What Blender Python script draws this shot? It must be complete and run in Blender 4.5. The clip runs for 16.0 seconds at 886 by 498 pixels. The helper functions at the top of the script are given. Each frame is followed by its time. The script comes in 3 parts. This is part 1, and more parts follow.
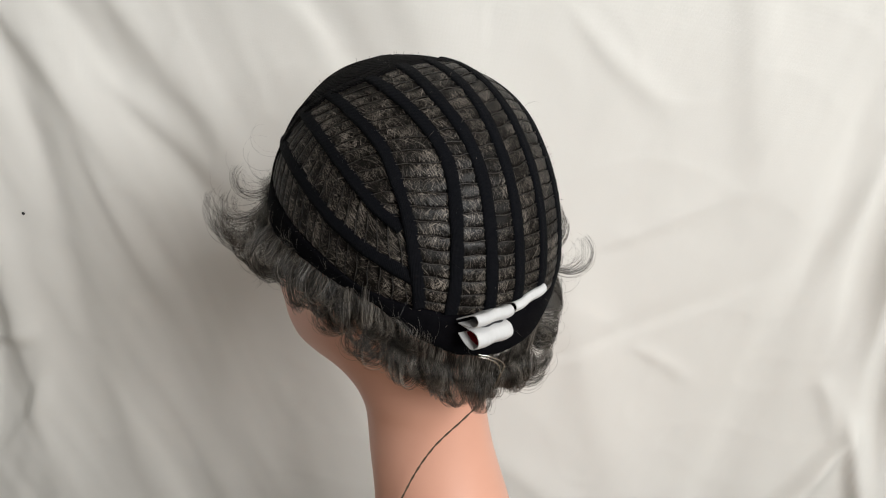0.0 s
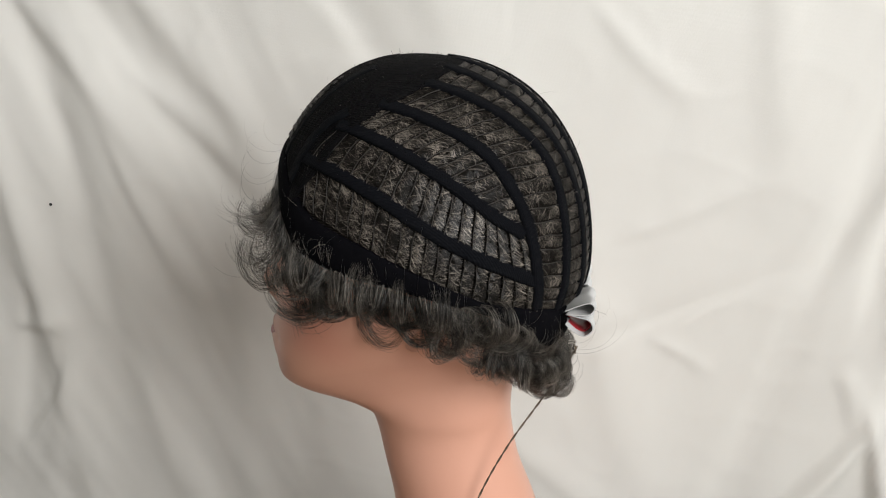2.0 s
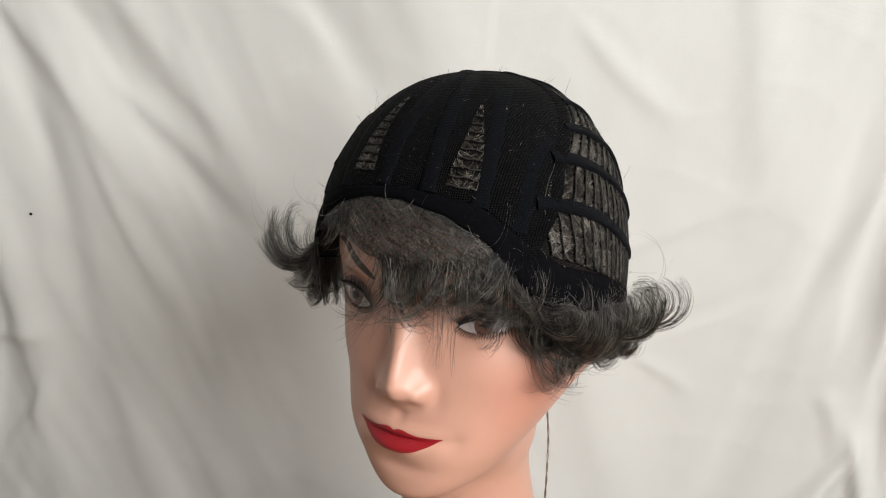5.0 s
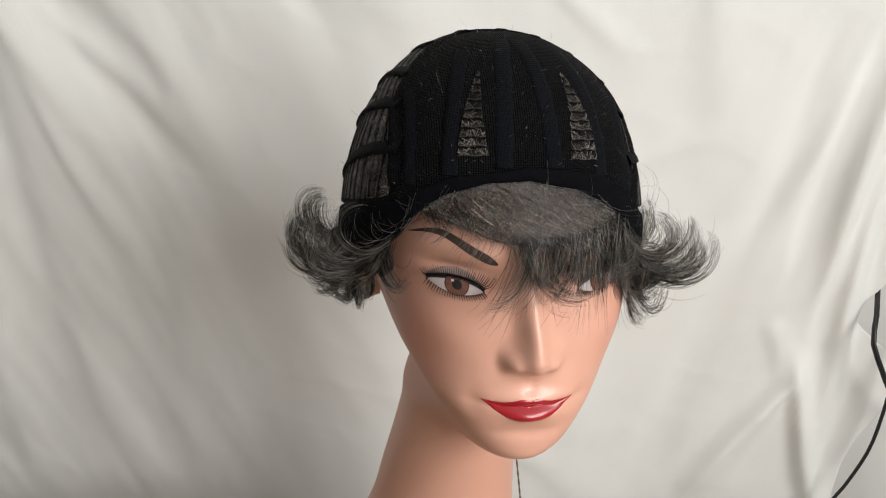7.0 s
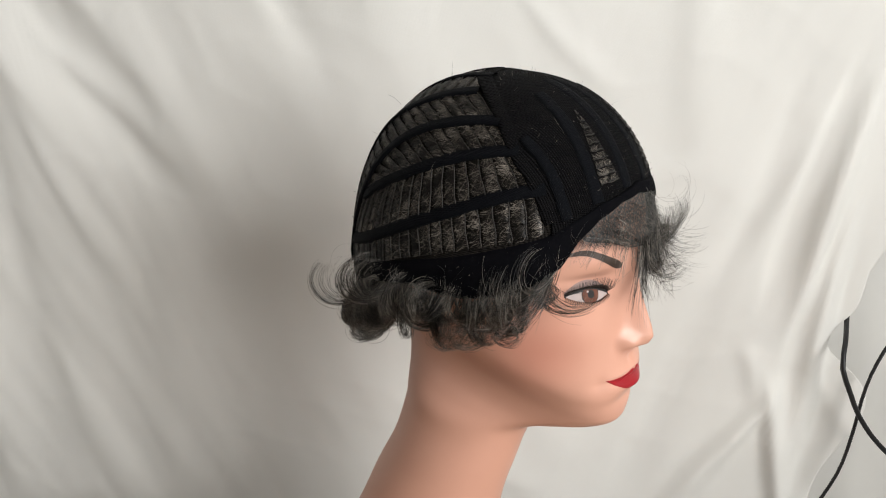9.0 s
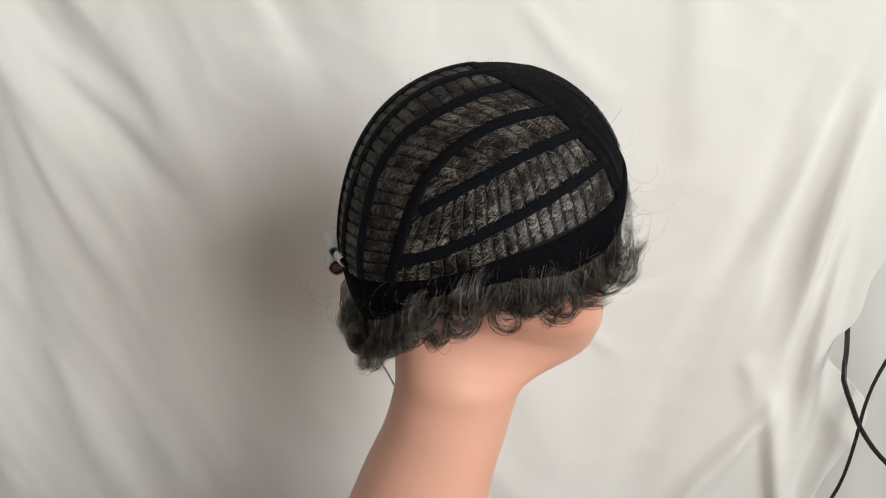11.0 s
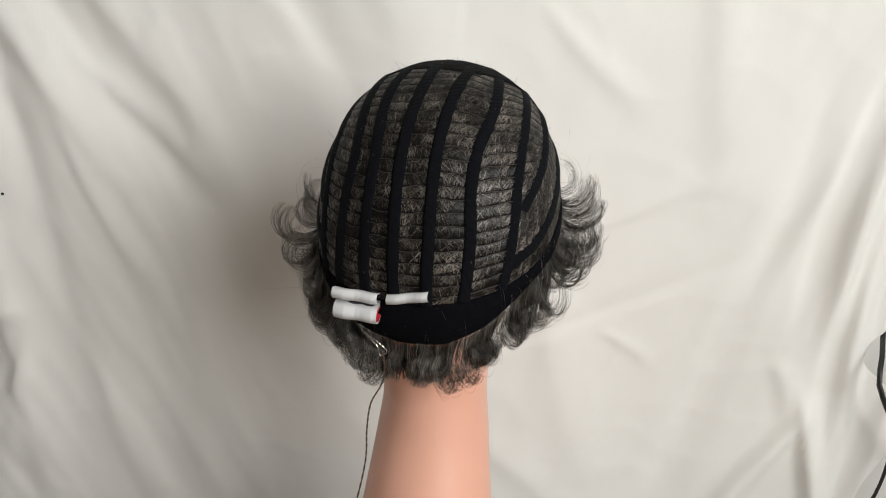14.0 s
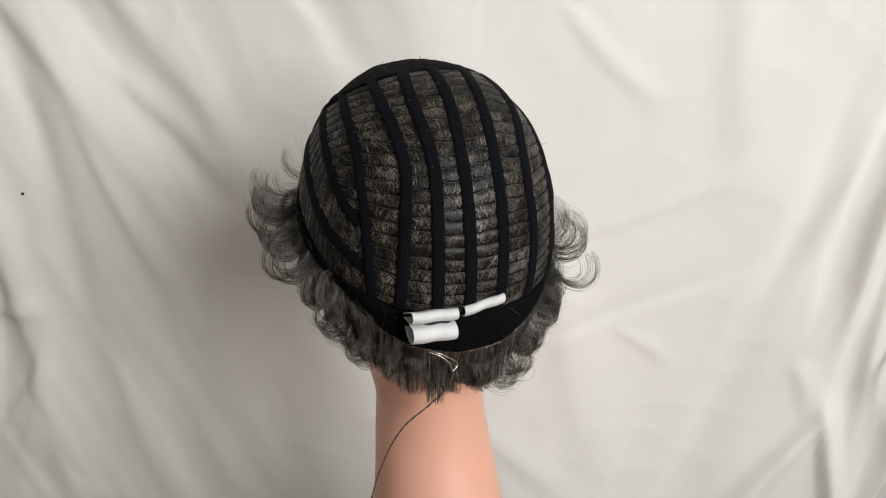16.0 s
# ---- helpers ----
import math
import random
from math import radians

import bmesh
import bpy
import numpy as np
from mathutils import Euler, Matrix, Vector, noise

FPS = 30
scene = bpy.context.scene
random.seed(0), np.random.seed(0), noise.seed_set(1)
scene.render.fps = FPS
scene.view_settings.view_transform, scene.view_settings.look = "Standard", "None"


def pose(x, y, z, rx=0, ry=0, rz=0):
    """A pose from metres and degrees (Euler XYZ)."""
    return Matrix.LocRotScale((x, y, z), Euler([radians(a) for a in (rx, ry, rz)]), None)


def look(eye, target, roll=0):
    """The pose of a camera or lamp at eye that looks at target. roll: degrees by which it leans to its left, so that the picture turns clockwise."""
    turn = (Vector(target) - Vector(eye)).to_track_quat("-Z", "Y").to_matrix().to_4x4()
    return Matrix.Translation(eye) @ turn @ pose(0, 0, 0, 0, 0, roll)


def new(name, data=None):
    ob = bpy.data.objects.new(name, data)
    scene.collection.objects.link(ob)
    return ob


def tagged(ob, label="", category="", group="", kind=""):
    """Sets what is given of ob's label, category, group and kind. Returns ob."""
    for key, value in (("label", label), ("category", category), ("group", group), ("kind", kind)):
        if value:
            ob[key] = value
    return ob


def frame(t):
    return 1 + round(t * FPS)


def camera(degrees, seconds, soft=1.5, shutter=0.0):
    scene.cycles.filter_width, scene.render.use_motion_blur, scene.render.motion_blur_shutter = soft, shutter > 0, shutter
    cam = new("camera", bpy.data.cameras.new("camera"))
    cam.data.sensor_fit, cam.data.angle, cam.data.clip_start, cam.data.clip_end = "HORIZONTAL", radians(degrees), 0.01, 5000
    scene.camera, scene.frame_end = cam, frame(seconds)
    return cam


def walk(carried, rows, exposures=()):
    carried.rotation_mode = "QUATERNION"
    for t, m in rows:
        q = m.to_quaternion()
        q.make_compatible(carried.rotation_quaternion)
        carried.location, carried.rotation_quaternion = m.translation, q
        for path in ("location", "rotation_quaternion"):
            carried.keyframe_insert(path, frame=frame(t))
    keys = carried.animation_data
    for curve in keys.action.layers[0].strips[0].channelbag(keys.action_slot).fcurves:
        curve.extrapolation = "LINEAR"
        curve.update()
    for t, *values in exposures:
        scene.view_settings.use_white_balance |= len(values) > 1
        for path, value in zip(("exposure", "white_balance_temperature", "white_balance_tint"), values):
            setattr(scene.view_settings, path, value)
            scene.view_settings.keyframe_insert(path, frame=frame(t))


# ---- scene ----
cam = camera(57.12, 16.0, 1.1)
CAMERA_ROWS = [
    (0.0, -0.0036, -0.4746, 1.2582, 72.61, -1.81, 2.9),
    (0.5, -0.0021, -0.4739, 1.2634, 71.59, -1.82, 3.05),
    (1.0, 0.0019, -0.4753, 1.2601, 71.81, -1.73, 3.44),
    (1.5, -0.0022, -0.4778, 1.2614, 71.75, -1.66, 4.0),
    (2.0, -0.0036, -0.4779, 1.2623, 71.76, -1.53, 4.3),
    (2.5, -0.0036, -0.4773, 1.2601, 72.12, -1.42, 4.52),
    (3.0, -0.0073, -0.4746, 1.2616, 72.27, -1.26, 3.94),
    (3.5, -0.0029, -0.4752, 1.2617, 72.65, -1.31, 3.67),
    (4.0, -0.0062, -0.4822, 1.2604, 72.92, -1.48, 3.82),
    (4.2, -0.0028, -0.4808, 1.2541, 73.48, -2.05, 4.24),
    (6.3, 0.0058, -0.4753, 1.2564, 72.92, -3.04, 2.63),
    (6.5, 0.0029, -0.4718, 1.2609, 71.42, -2.95, 2.03),
    (7.0, 0.0041, -0.4664, 1.2812, 67.13, -2.75, 0.88),
    (7.5, 0.0041, -0.4798, 1.3019, 65.78, -3.58, 0.15),
    (8.0, 0.0023, -0.4802, 1.3059, 67.34, -3.53, 0.08),
    (8.5, -0.0058, -0.4824, 1.3007, 68.42, -3.76, -0.29),
    (9.0, -0.0048, -0.4792, 1.2993, 68.12, -3.81, -0.44),
    (9.2, 0.0, -0.4851, 1.2903, 69.27, -3.55, -0.11),
    (11.3, 0.0, -0.4784, 1.292, 69.19, -4.02, -0.18),
    (11.5, -0.0011, -0.4779, 1.2957, 68.85, -3.49, -0.25),
    (12.0, -0.0011, -0.4797, 1.2941, 68.96, -3.27, 0.04),
    (12.5, -0.0018, -0.479, 1.294, 68.86, -3.2, 0.27),
    (13.0, 0.0096, -0.4823, 1.2921, 69.11, -3.01, 1.12),
    (13.5, 0.0066, -0.4858, 1.2931, 69.31, -2.8, 1.45),
    (14.0, 0.0034, -0.4862, 1.2931, 69.57, -2.89, 1.87),
    (14.5, 0.0015, -0.4855, 1.2916, 69.78, -3.04, 1.89),
    (15.0, 0.0006, -0.4849, 1.2916, 69.68, -2.96, 2.09),
    (15.5, 0.0013, -0.4862, 1.2908, 69.66, -2.83, 2.44),
    (16.0, -0.0003, -0.4857, 1.2919, 69.53, -2.53, 2.74),
]
# the head on its foot: seconds, place across and in depth, turn
TURNS = [
    (0.0, 0.0002, 0.0, 227.53), (0.5, 0.0006, 0.0, 238.86), (1.0, 0.0007, 0.0, 249.17), (1.5, 0.0006, 0.0, 258.21),
    (2.0, 0.0007, 0.0, 265.29), (2.5, 0.0009, 0.0, 273.97), (3.0, 0.0008, 0.0, 284.11), (3.5, 0.0008, 0.0, 295.61),
    (4.0, 0.0008, 0.0, 306.67), (4.2, 0.0006, 0.0, 312.74), (6.3, 0.0034, -0.0011, 358.47), (6.5, 0.0036, -0.0008, 360.83),
    (7.0, 0.0036, -0.0001, 370.08), (7.5, 0.0034, 0.0003, 380.74), (8.0, 0.003, 0.0002, 391.95), (8.5, 0.0028, 0.0004, 402.75),
    (9.0, 0.0023, 0.0009, 414.59), (9.2, 0.0026, 0.0007, 418.56), (11.3, 0.0043, 0.0, 469.76), (11.5, 0.0043, 0.0, 472.29),
    (12.0, 0.0043, 0.0, 481.4), (12.5, 0.0043, 0.0, 492.09), (13.0, 0.0036, 0.0, 505.93), (13.5, 0.0036, 0.0, 519.01),
    (14.0, 0.0036, 0.0, 529.5), (14.5, 0.0036, 0.0, 537.36), (15.0, 0.0036, 0.0, 546.02), (15.5, 0.0036, 0.0, 557.69),
    (16.0, 0.0036, 0.0, 565.65),
]
walk(cam, [(t, pose(x, y, z, rx, ry, rz)) for t, x, y, z, rx, ry, rz in CAMERA_ROWS])

# world, window light
world = bpy.data.worlds.new("world")
scene.world = world
world.use_nodes = True
wn = world.node_tree.nodes
sky = wn.new("ShaderNodeTexSky")
sky.sky_type, sky.sun_disc, sky.sun_elevation, sky.sun_rotation = "NISHITA", False, radians(40), radians(60)
world.node_tree.links.new(sky.outputs[0], wn["Background"].inputs[0])
wn["Background"].inputs[1].default_value = 0.1


def window_lamp(name, at, target, width, height, power, colour):
    data = bpy.data.lights.new(name, "AREA")
    data.shape, data.size, data.size_y, data.energy, data.color = "RECTANGLE", width, height, power, colour
    ob = new(name, data)
    ob.matrix_world = look(at, target)
    return ob


window_lamp("window_daylight", (1.08, -1.30, 1.86), (0.1, 0.0, 1.1), 1.2, 0.98, 45, (0.99, 0.985, 0.965))

# ---- materials ----


def material(name, colour, rough=0.6, metal=0.0, colour2=None, scale=40.0, mix=0.5, bump=0.0, bump_scale=300.0, sheen=0.0, island=False, coat=0.0, stretch=(1, 1, 1), spec=0.5):
    """Two colours over a noise (or from island to island), and a fine noise relief."""
    m = bpy.data.materials.new(name)
    m.use_nodes = True
    nt = m.node_tree
    b = nt.nodes["Principled BSDF"]
    b.inputs["Roughness"].default_value, b.inputs["Metallic"].default_value = rough, metal
    b.inputs["Specular IOR Level"].default_value = spec
    b.inputs["Sheen Weight"].default_value, b.inputs["Coat Weight"].default_value = sheen, coat
    co = nt.nodes.new("ShaderNodeTexCoord")
    mp = nt.nodes.new("ShaderNodeMapping")
    mp.inputs["Scale"].default_value = stretch
    nt.links.new(co.outputs["Object"], mp.inputs["Vector"])
    ramp = nt.nodes.new("ShaderNodeValToRGB")
    ramp.color_ramp.elements[0].color, ramp.color_ramp.elements[1].color = (*colour, 1), (*(colour2 or colour), 1)
    ramp.color_ramp.elements[0].position, ramp.color_ramp.elements[1].position = max(0.0, mix - 0.35), min(1.0, mix + 0.35)
    if island:
        geo = nt.nodes.new("ShaderNodeNewGeometry")
        nt.links.new(geo.outputs["Random Per Island"], ramp.inputs[0])
    else:
        tex = nt.nodes.new("ShaderNodeTexNoise")
        tex.inputs["Scale"].default_value, tex.inputs["Detail"].default_value = scale, 6
        nt.links.new(mp.outputs[0], tex.inputs["Vector"])
        nt.links.new(tex.outputs[0], ramp.inputs[0])
    nt.links.new(ramp.outputs[0], b.inputs["Base Color"])
    if bump:
        t2 = nt.nodes.new("ShaderNodeTexNoise")
        t2.inputs["Scale"].default_value, t2.inputs["Detail"].default_value = bump_scale, 4
        nt.links.new(mp.outputs[0], t2.inputs["Vector"])
        bp = nt.nodes.new("ShaderNodeBump")
        bp.inputs["Strength"].default_value, bp.inputs["Distance"].default_value = bump, 0.001
        nt.links.new(t2.outputs[0], bp.inputs["Height"])
        nt.links.new(bp.outputs[0], b.inputs["Normal"])
    return m


def knit(m, scale, strength):
    """Woven ribs on a cloth material: two crossed wave textures as relief."""
    nt = m.node_tree
    b = nt.nodes["Principled BSDF"]
    co = nt.nodes.new("ShaderNodeTexCoord")
    add = nt.nodes.new("ShaderNodeMath")
    add.operation = "ADD"
    for k, axis in enumerate(("X", "Z")):
        w = nt.nodes.new("ShaderNodeTexWave")
        w.bands_direction = axis
        w.inputs["Scale"].default_value, w.inputs["Distortion"].default_value, w.inputs["Detail"].default_value = scale, 1.0, 2
        nt.links.new(co.outputs["Object"], w.inputs["Vector"])
        nt.links.new(w.outputs["Fac"], add.inputs[k])
    bp = nt.nodes.new("ShaderNodeBump")
    bp.inputs["Strength"].default_value, bp.inputs["Distance"].default_value = strength, 0.0006
    nt.links.new(add.outputs[0], bp.inputs["Height"])
    nt.links.new(bp.outputs[0], b.inputs["Normal"])
    return m


PAINT = material("wall_paint", (0.62, 0.615, 0.60), 0.85, colour2=(0.58, 0.575, 0.56), scale=3, bump=0.1)
BOARDS = material("floor_wood", (0.26, 0.22, 0.18), 0.5, colour2=(0.18, 0.15, 0.12), scale=6, stretch=(1, 8, 1), bump=0.1)
TABLE_WOOD = material("table_wood", (0.35, 0.24, 0.15), 0.45, colour2=(0.26, 0.17, 0.10), scale=8, stretch=(8, 1, 1), bump=0.1)
SHEET = knit(material("cotton_sheet", (0.80, 0.788, 0.752), 0.9, colour2=(0.77, 0.757, 0.718), scale=7, spec=0.2), 450, 0.12)
SPECK = material("dark_speck", (0.02, 0.02, 0.02), 0.8)
SKIN = material("painted_skin", (0.70, 0.375, 0.275), 0.42, colour2=(0.66, 0.345, 0.248), scale=14, bump=0.03, bump_scale=500, coat=0.15)
def add_blush(m, spots, radius, colour):
    """Airbrushed colour round a few spots of the paint."""
    nt = m.node_tree
    b = nt.nodes["Principled BSDF"]
    base = b.inputs["Base Color"].links[0].from_socket
    co = nt.nodes.new("ShaderNodeTexCoord")
    for spot in spots:
        far = nt.nodes.new("ShaderNodeVectorMath")
        far.operation = "DISTANCE"
        far.inputs[1].default_value = spot
        nt.links.new(co.outputs["Object"], far.inputs[0])
        fade = nt.nodes.new("ShaderNodeMapRange")
        fade.interpolation_type = "SMOOTHSTEP"
        fade.inputs["From Min"].default_value, fade.inputs["From Max"].default_value = radius, 0.0
        fade.inputs["To Max"].default_value = 0.6
        nt.links.new(far.outputs["Value"], fade.inputs[0])
        mix = nt.nodes.new("ShaderNodeMixRGB")
        mix.inputs[2].default_value = (*colour, 1)
        nt.links.new(fade.outputs[0], mix.inputs[0])
        nt.links.new(base, mix.inputs[1])
        base = mix.outputs[0]
    nt.links.new(base, b.inputs["Base Color"])


add_blush(SKIN, [(0.075, -0.095, 0.330), (-0.026, -0.095, 0.330)], 0.042, (0.62, 0.24, 0.17))
LIPS = material("red_lip_paint", (0.38, 0.012, 0.02), 0.3, colour2=(0.30, 0.01, 0.016), scale=90, coat=0.3)
EYE_WHITE = material("eye_white_paint", (0.54, 0.45, 0.43), 0.3, colour2=(0.46, 0.37, 0.35), scale=60, coat=0.4)
IRIS = material("brown_iris_paint", (0.20, 0.085, 0.06), 0.2, colour2=(0.11, 0.045, 0.03), scale=500, coat=0.5)
INK = material("black_paint", (0.012, 0.010, 0.010), 0.4)
BROW = material("eyebrow_paint", (0.035, 0.022, 0.016), 0.55, colour2=(0.07, 0.045, 0.032), scale=300)
SHADOW = material("grey_eyelid_paint", (0.40, 0.27, 0.235), 0.45, colour2=(0.30, 0.215, 0.20), scale=60)
NET = knit(material("black_wig_net", (0.007, 0.006, 0.006), 0.85, colour2=(0.020, 0.017, 0.014), scale=260, mix=0.55, spec=0.1), 260, 0.9)
PANEL = knit(material("black_knit_panel", (0.004, 0.004, 0.005), 0.8, colour2=(0.009, 0.0085, 0.0085), scale=160, mix=0.55, spec=0.05), 300, 1.0)
ELASTIC = knit(material("black_elastic", (0.003, 0.0035, 0.005), 0.75, colour2=(0.005, 0.0055, 0.007), scale=300, spec=0.06), 500, 0.5)
VELVET = material("black_velvet", (0.002, 0.002, 0.003), 0.95, colour2=(0.004, 0.004, 0.005), scale=200, spec=0.05, bump=0.3, bump_scale=900)
def hair_material(name, dark, light, lo, hi, patch, rough, spec):
    """Strand colours: from strand to strand by chance, and in soft patches."""
    m = material(name, dark, rough, colour2=light, island=True, spec=spec)
    nt = m.node_tree
    ramp, geo = nt.nodes["Color Ramp"], nt.nodes["Geometry"]
    ramp.color_ramp.elements[0].position, ramp.color_ramp.elements[1].position = lo, hi
    co = nt.nodes.new("ShaderNodeTexCoord")
    tex = nt.nodes.new("ShaderNodeTexNoise")
    tex.inputs["Scale"].default_value, tex.inputs["Detail"].default_value = 75, 2
    nt.links.new(co.outputs["Object"], tex.inputs["Vector"])
    both = nt.nodes.new("ShaderNodeMath")
    both.operation = "MULTIPLY_ADD"
    both.inputs[1].default_value = patch
    nt.links.new(tex.outputs[0], both.inputs[0])
    nt.links.new(geo.outputs["Random Per Island"], both.inputs[2])
    even = nt.nodes.new("ShaderNodeMath")
    even.operation = "DIVIDE"
    even.inputs[1].default_value = 1 + patch
    nt.links.new(both.outputs[0], even.inputs[0])
    nt.links.new(even.outputs[0], ramp.inputs[0])
    return m


HAIR = hair_material("grey_brown_hair", (0.007, 0.0056, 0.0044), (0.56, 0.50, 0.43), 0.52, 1.0, 0.7, 0.30, 0.5)
HAIR_DARK = hair_material("dark_ash_hair", (0.0045, 0.0034, 0.0026), (0.60, 0.52, 0.44), 0.60, 0.95, 1.0, 0.38, 0.25)
STITCH = material("brown_weft_thread", (0.005, 0.004, 0.0035), 0.6, colour2=(0.07, 0.058, 0.046), scale=700, mix=0.68)
WHITE_TAPE = material("white_satin_tape", (0.58, 0.58, 0.575), 0.55, colour2=(0.52, 0.52, 0.52), scale=60, bump=0.1, bump_scale=900)
RED_TAPE = material("red_print", (0.42, 0.02, 0.03), 0.45, colour2=(0.36, 0.015, 0.025), scale=80)
GREY_PRINT = material("dark_print", (0.04, 0.04, 0.045), 0.5)
METAL = material("silver_wire", (0.62, 0.60, 0.56), 0.25, 1.0, colour2=(0.5, 0.48, 0.44), scale=300)
CORD = material("metallic_thread", (0.30, 0.25, 0.19), 0.35, 0.7, colour2=(0.10, 0.08, 0.06), scale=700)
RUBBER = material("black_cable_rubber", (0.010, 0.010, 0.011), 0.45, colour2=(0.016, 0.016, 0.017), scale=80, bump=0.1)


def lace_material():
    """Fine grey gauze: thread over holes, by a woven pattern."""
    m = material("grey_lace_gauze", (0.020, 0.019, 0.017), 0.7, colour2=(0.075, 0.072, 0.065), scale=420, mix=0.6, bump=0.5, bump_scale=1500)
    nt = m.node_tree
    tex = nt.nodes.new("ShaderNodeTexNoise")
    tex.inputs["Scale"].default_value, tex.inputs["Detail"].default_value = 900, 2
    co = nt.nodes.new("ShaderNodeTexCoord")
    nt.links.new(co.outputs["Object"], tex.inputs["Vector"])
    mr = nt.nodes.new("ShaderNodeMapRange")
    mr.inputs["From Min"].default_value, mr.inputs["From Max"].default_value = 0.3, 0.62
    mr.inputs["To Min"].default_value, mr.inputs["To Max"].default_value = 0.45, 1.0
    nt.links.new(tex.outputs[0], mr.inputs[0])
    nt.links.new(mr.outputs[0], nt.nodes["Principled BSDF"].inputs["Alpha"])
    return m


LACE = lace_material()

# ---- mesh helpers ----


def mesh_ob(name, verts, faces, mat, parent=None, label="", smooth=True):
    me = bpy.data.meshes.new(name)
    me.from_pydata([tuple(v) for v in verts], [], [tuple(int(i) for i in f) for f in faces])
    for m in (mat if isinstance(mat, (list, tuple)) else [mat]):
        me.materials.append(m)
    me.polygons.foreach_set("use_smooth", [smooth] * len(me.polygons))
    me.update()
    ob = new(name, me)
    ob.parent = parent
    return tagged(ob, label)


def grid_faces(nu, nv, wrap=False, base=0):
    """Quads of nu rows of nv points."""
    i, j = np.meshgrid(np.arange(nu - 1), np.arange(nv if wrap else nv - 1), indexing="ij")
    k = (j + 1) % nv
    return (base + np.stack([i * nv + j, i * nv + k, (i + 1) * nv + k, (i + 1) * nv + j], -1).reshape(-1, 4)).tolist()


def slab(name, lo, hi, mat, parent=None, label="", bevel=0.0):
    bm = bmesh.new()
    bmesh.ops.create_cube(bm, size=1)
    for v in bm.verts:
        v.co = [(a + b) / 2 + c * (b - a) for a, b, c in zip(lo, hi, v.co)]
    if bevel:
        bmesh.ops.bevel(bm, geom=bm.edges[:], offset=bevel, segments=2, affect="EDGES")
    me = bpy.data.meshes.new(name)
    bm.to_mesh(me)
    bm.free()
    me.materials.append(mat)
    ob = new(name, me)
    ob.parent = parent
    return tagged(ob, label)


def unit(v):
    return v / np.maximum(np.linalg.norm(v, axis=-1, keepdims=True), 1e-9)


def spline(ctrl, n):
    """n points of a smooth curve through the control points, evenly spaced."""
    p = np.asarray(ctrl, float)
    q = np.concatenate([[2 * p[0] - p[1]], p, [2 * p[-1] - p[-2]]])
    out = []
    for i in range(1, len(q) - 2):
        s = np.linspace(0, 1, 24, endpoint=False)[:, None]
        a, b, c, d = q[i - 1], q[i], q[i + 1], q[i + 2]
        out.append(0.5 * (2 * b + (c - a) * s + (2 * a - 5 * b + 4 * c - d) * s ** 2 + (3 * b - a - 3 * c + d) * s ** 3))
    out = np.concatenate(out + [p[-1:]])
    length = np.concatenate([[0], np.cumsum(np.linalg.norm(np.diff(out, axis=0), axis=1))])
    u = np.linspace(0, length[-1], n)
    return np.stack([np.interp(u, length, out[:, k]) for k in range(out.shape[1])], -1)


def tube(points, radius, sides=8, taper=1.0):
    """Vertices and faces of a capped tube along points."""
    p = np.asarray(points, float)
    t = unit(np.gradient(p, axis=0))
    ref = np.array([0.31, 0.52, 0.8])
    a = unit(np.cross(t, ref))
    b = np.cross(t, a)
    ang = np.linspace(0, 2 * math.pi, sides, endpoint=False)
    r = radius * np.linspace(1, taper, len(p))[:, None, None]
    v = p[:, None] + r * (np.cos(ang)[None, :, None] * a[:, None] + np.sin(ang)[None, :, None] * b[:, None])
    f = grid_faces(len(p), sides, True)
    f += [list(range(sides))[::-1], [(len(p) - 1) * sides + k for k in range(sides)]]
    return v.reshape(-1, 3), f


# ---- the room ----
tagged(slab("floor", (-2.2, -3.0, -0.1), (1.25, 0.9, 0.0), BOARDS), kind="structure")
tagged(slab("ceiling", (-2.2, -3.0, 2.5), (1.25, 0.9, 2.6), PAINT), kind="structure")
tagged(slab("wall_north", (-2.2, 0.8, 0.0), (1.25, 0.9, 2.5), PAINT), kind="structure")
tagged(slab("wall_south", (-2.2, -3.0, 0.0), (1.25, -2.9, 2.5), PAINT), kind="structure")
tagged(slab("wall_west", (-2.2, -2.9, 0.0), (-2.1, 0.8, 2.5), PAINT), kind="structure")
east = new("wall_east")
tagged(east, kind="structure")
slab("wall_panel", (1.15, -2.9, 0.0), (1.25, 0.8, 1.35), PAINT, east)
slab("wall_panel", (1.15, -2.9, 2.38), (1.25, 0.8, 2.5), PAINT, east)
slab("wall_panel", (1.15, -2.9, 1.35), (1.25, -1.95, 2.38), PAINT, east)
slab("wall_panel", (1.15, -0.72, 1.35), (1.25, 0.8, 2.38), PAINT, east)

TABLE_Z = 0.75
table = tagged(new("table"), "plain wooden table under the mannequin head", "table")
slab("tabletop", (-0.45, -0.36, TABLE_Z - 0.03), (0.45, 0.10, TABLE_Z), TABLE_WOOD, table, bevel=0.004)
for lx in (-0.41, 0.37):
    for ly in (-0.33, 0.04):
        slab("leg", (lx, ly, 0.0), (lx + 0.04, ly + 0.04, TABLE_Z - 0.03), TABLE_WOOD, table, bevel=0.003)

# ---- draped sheet ----
SHEET_Y = 0.28
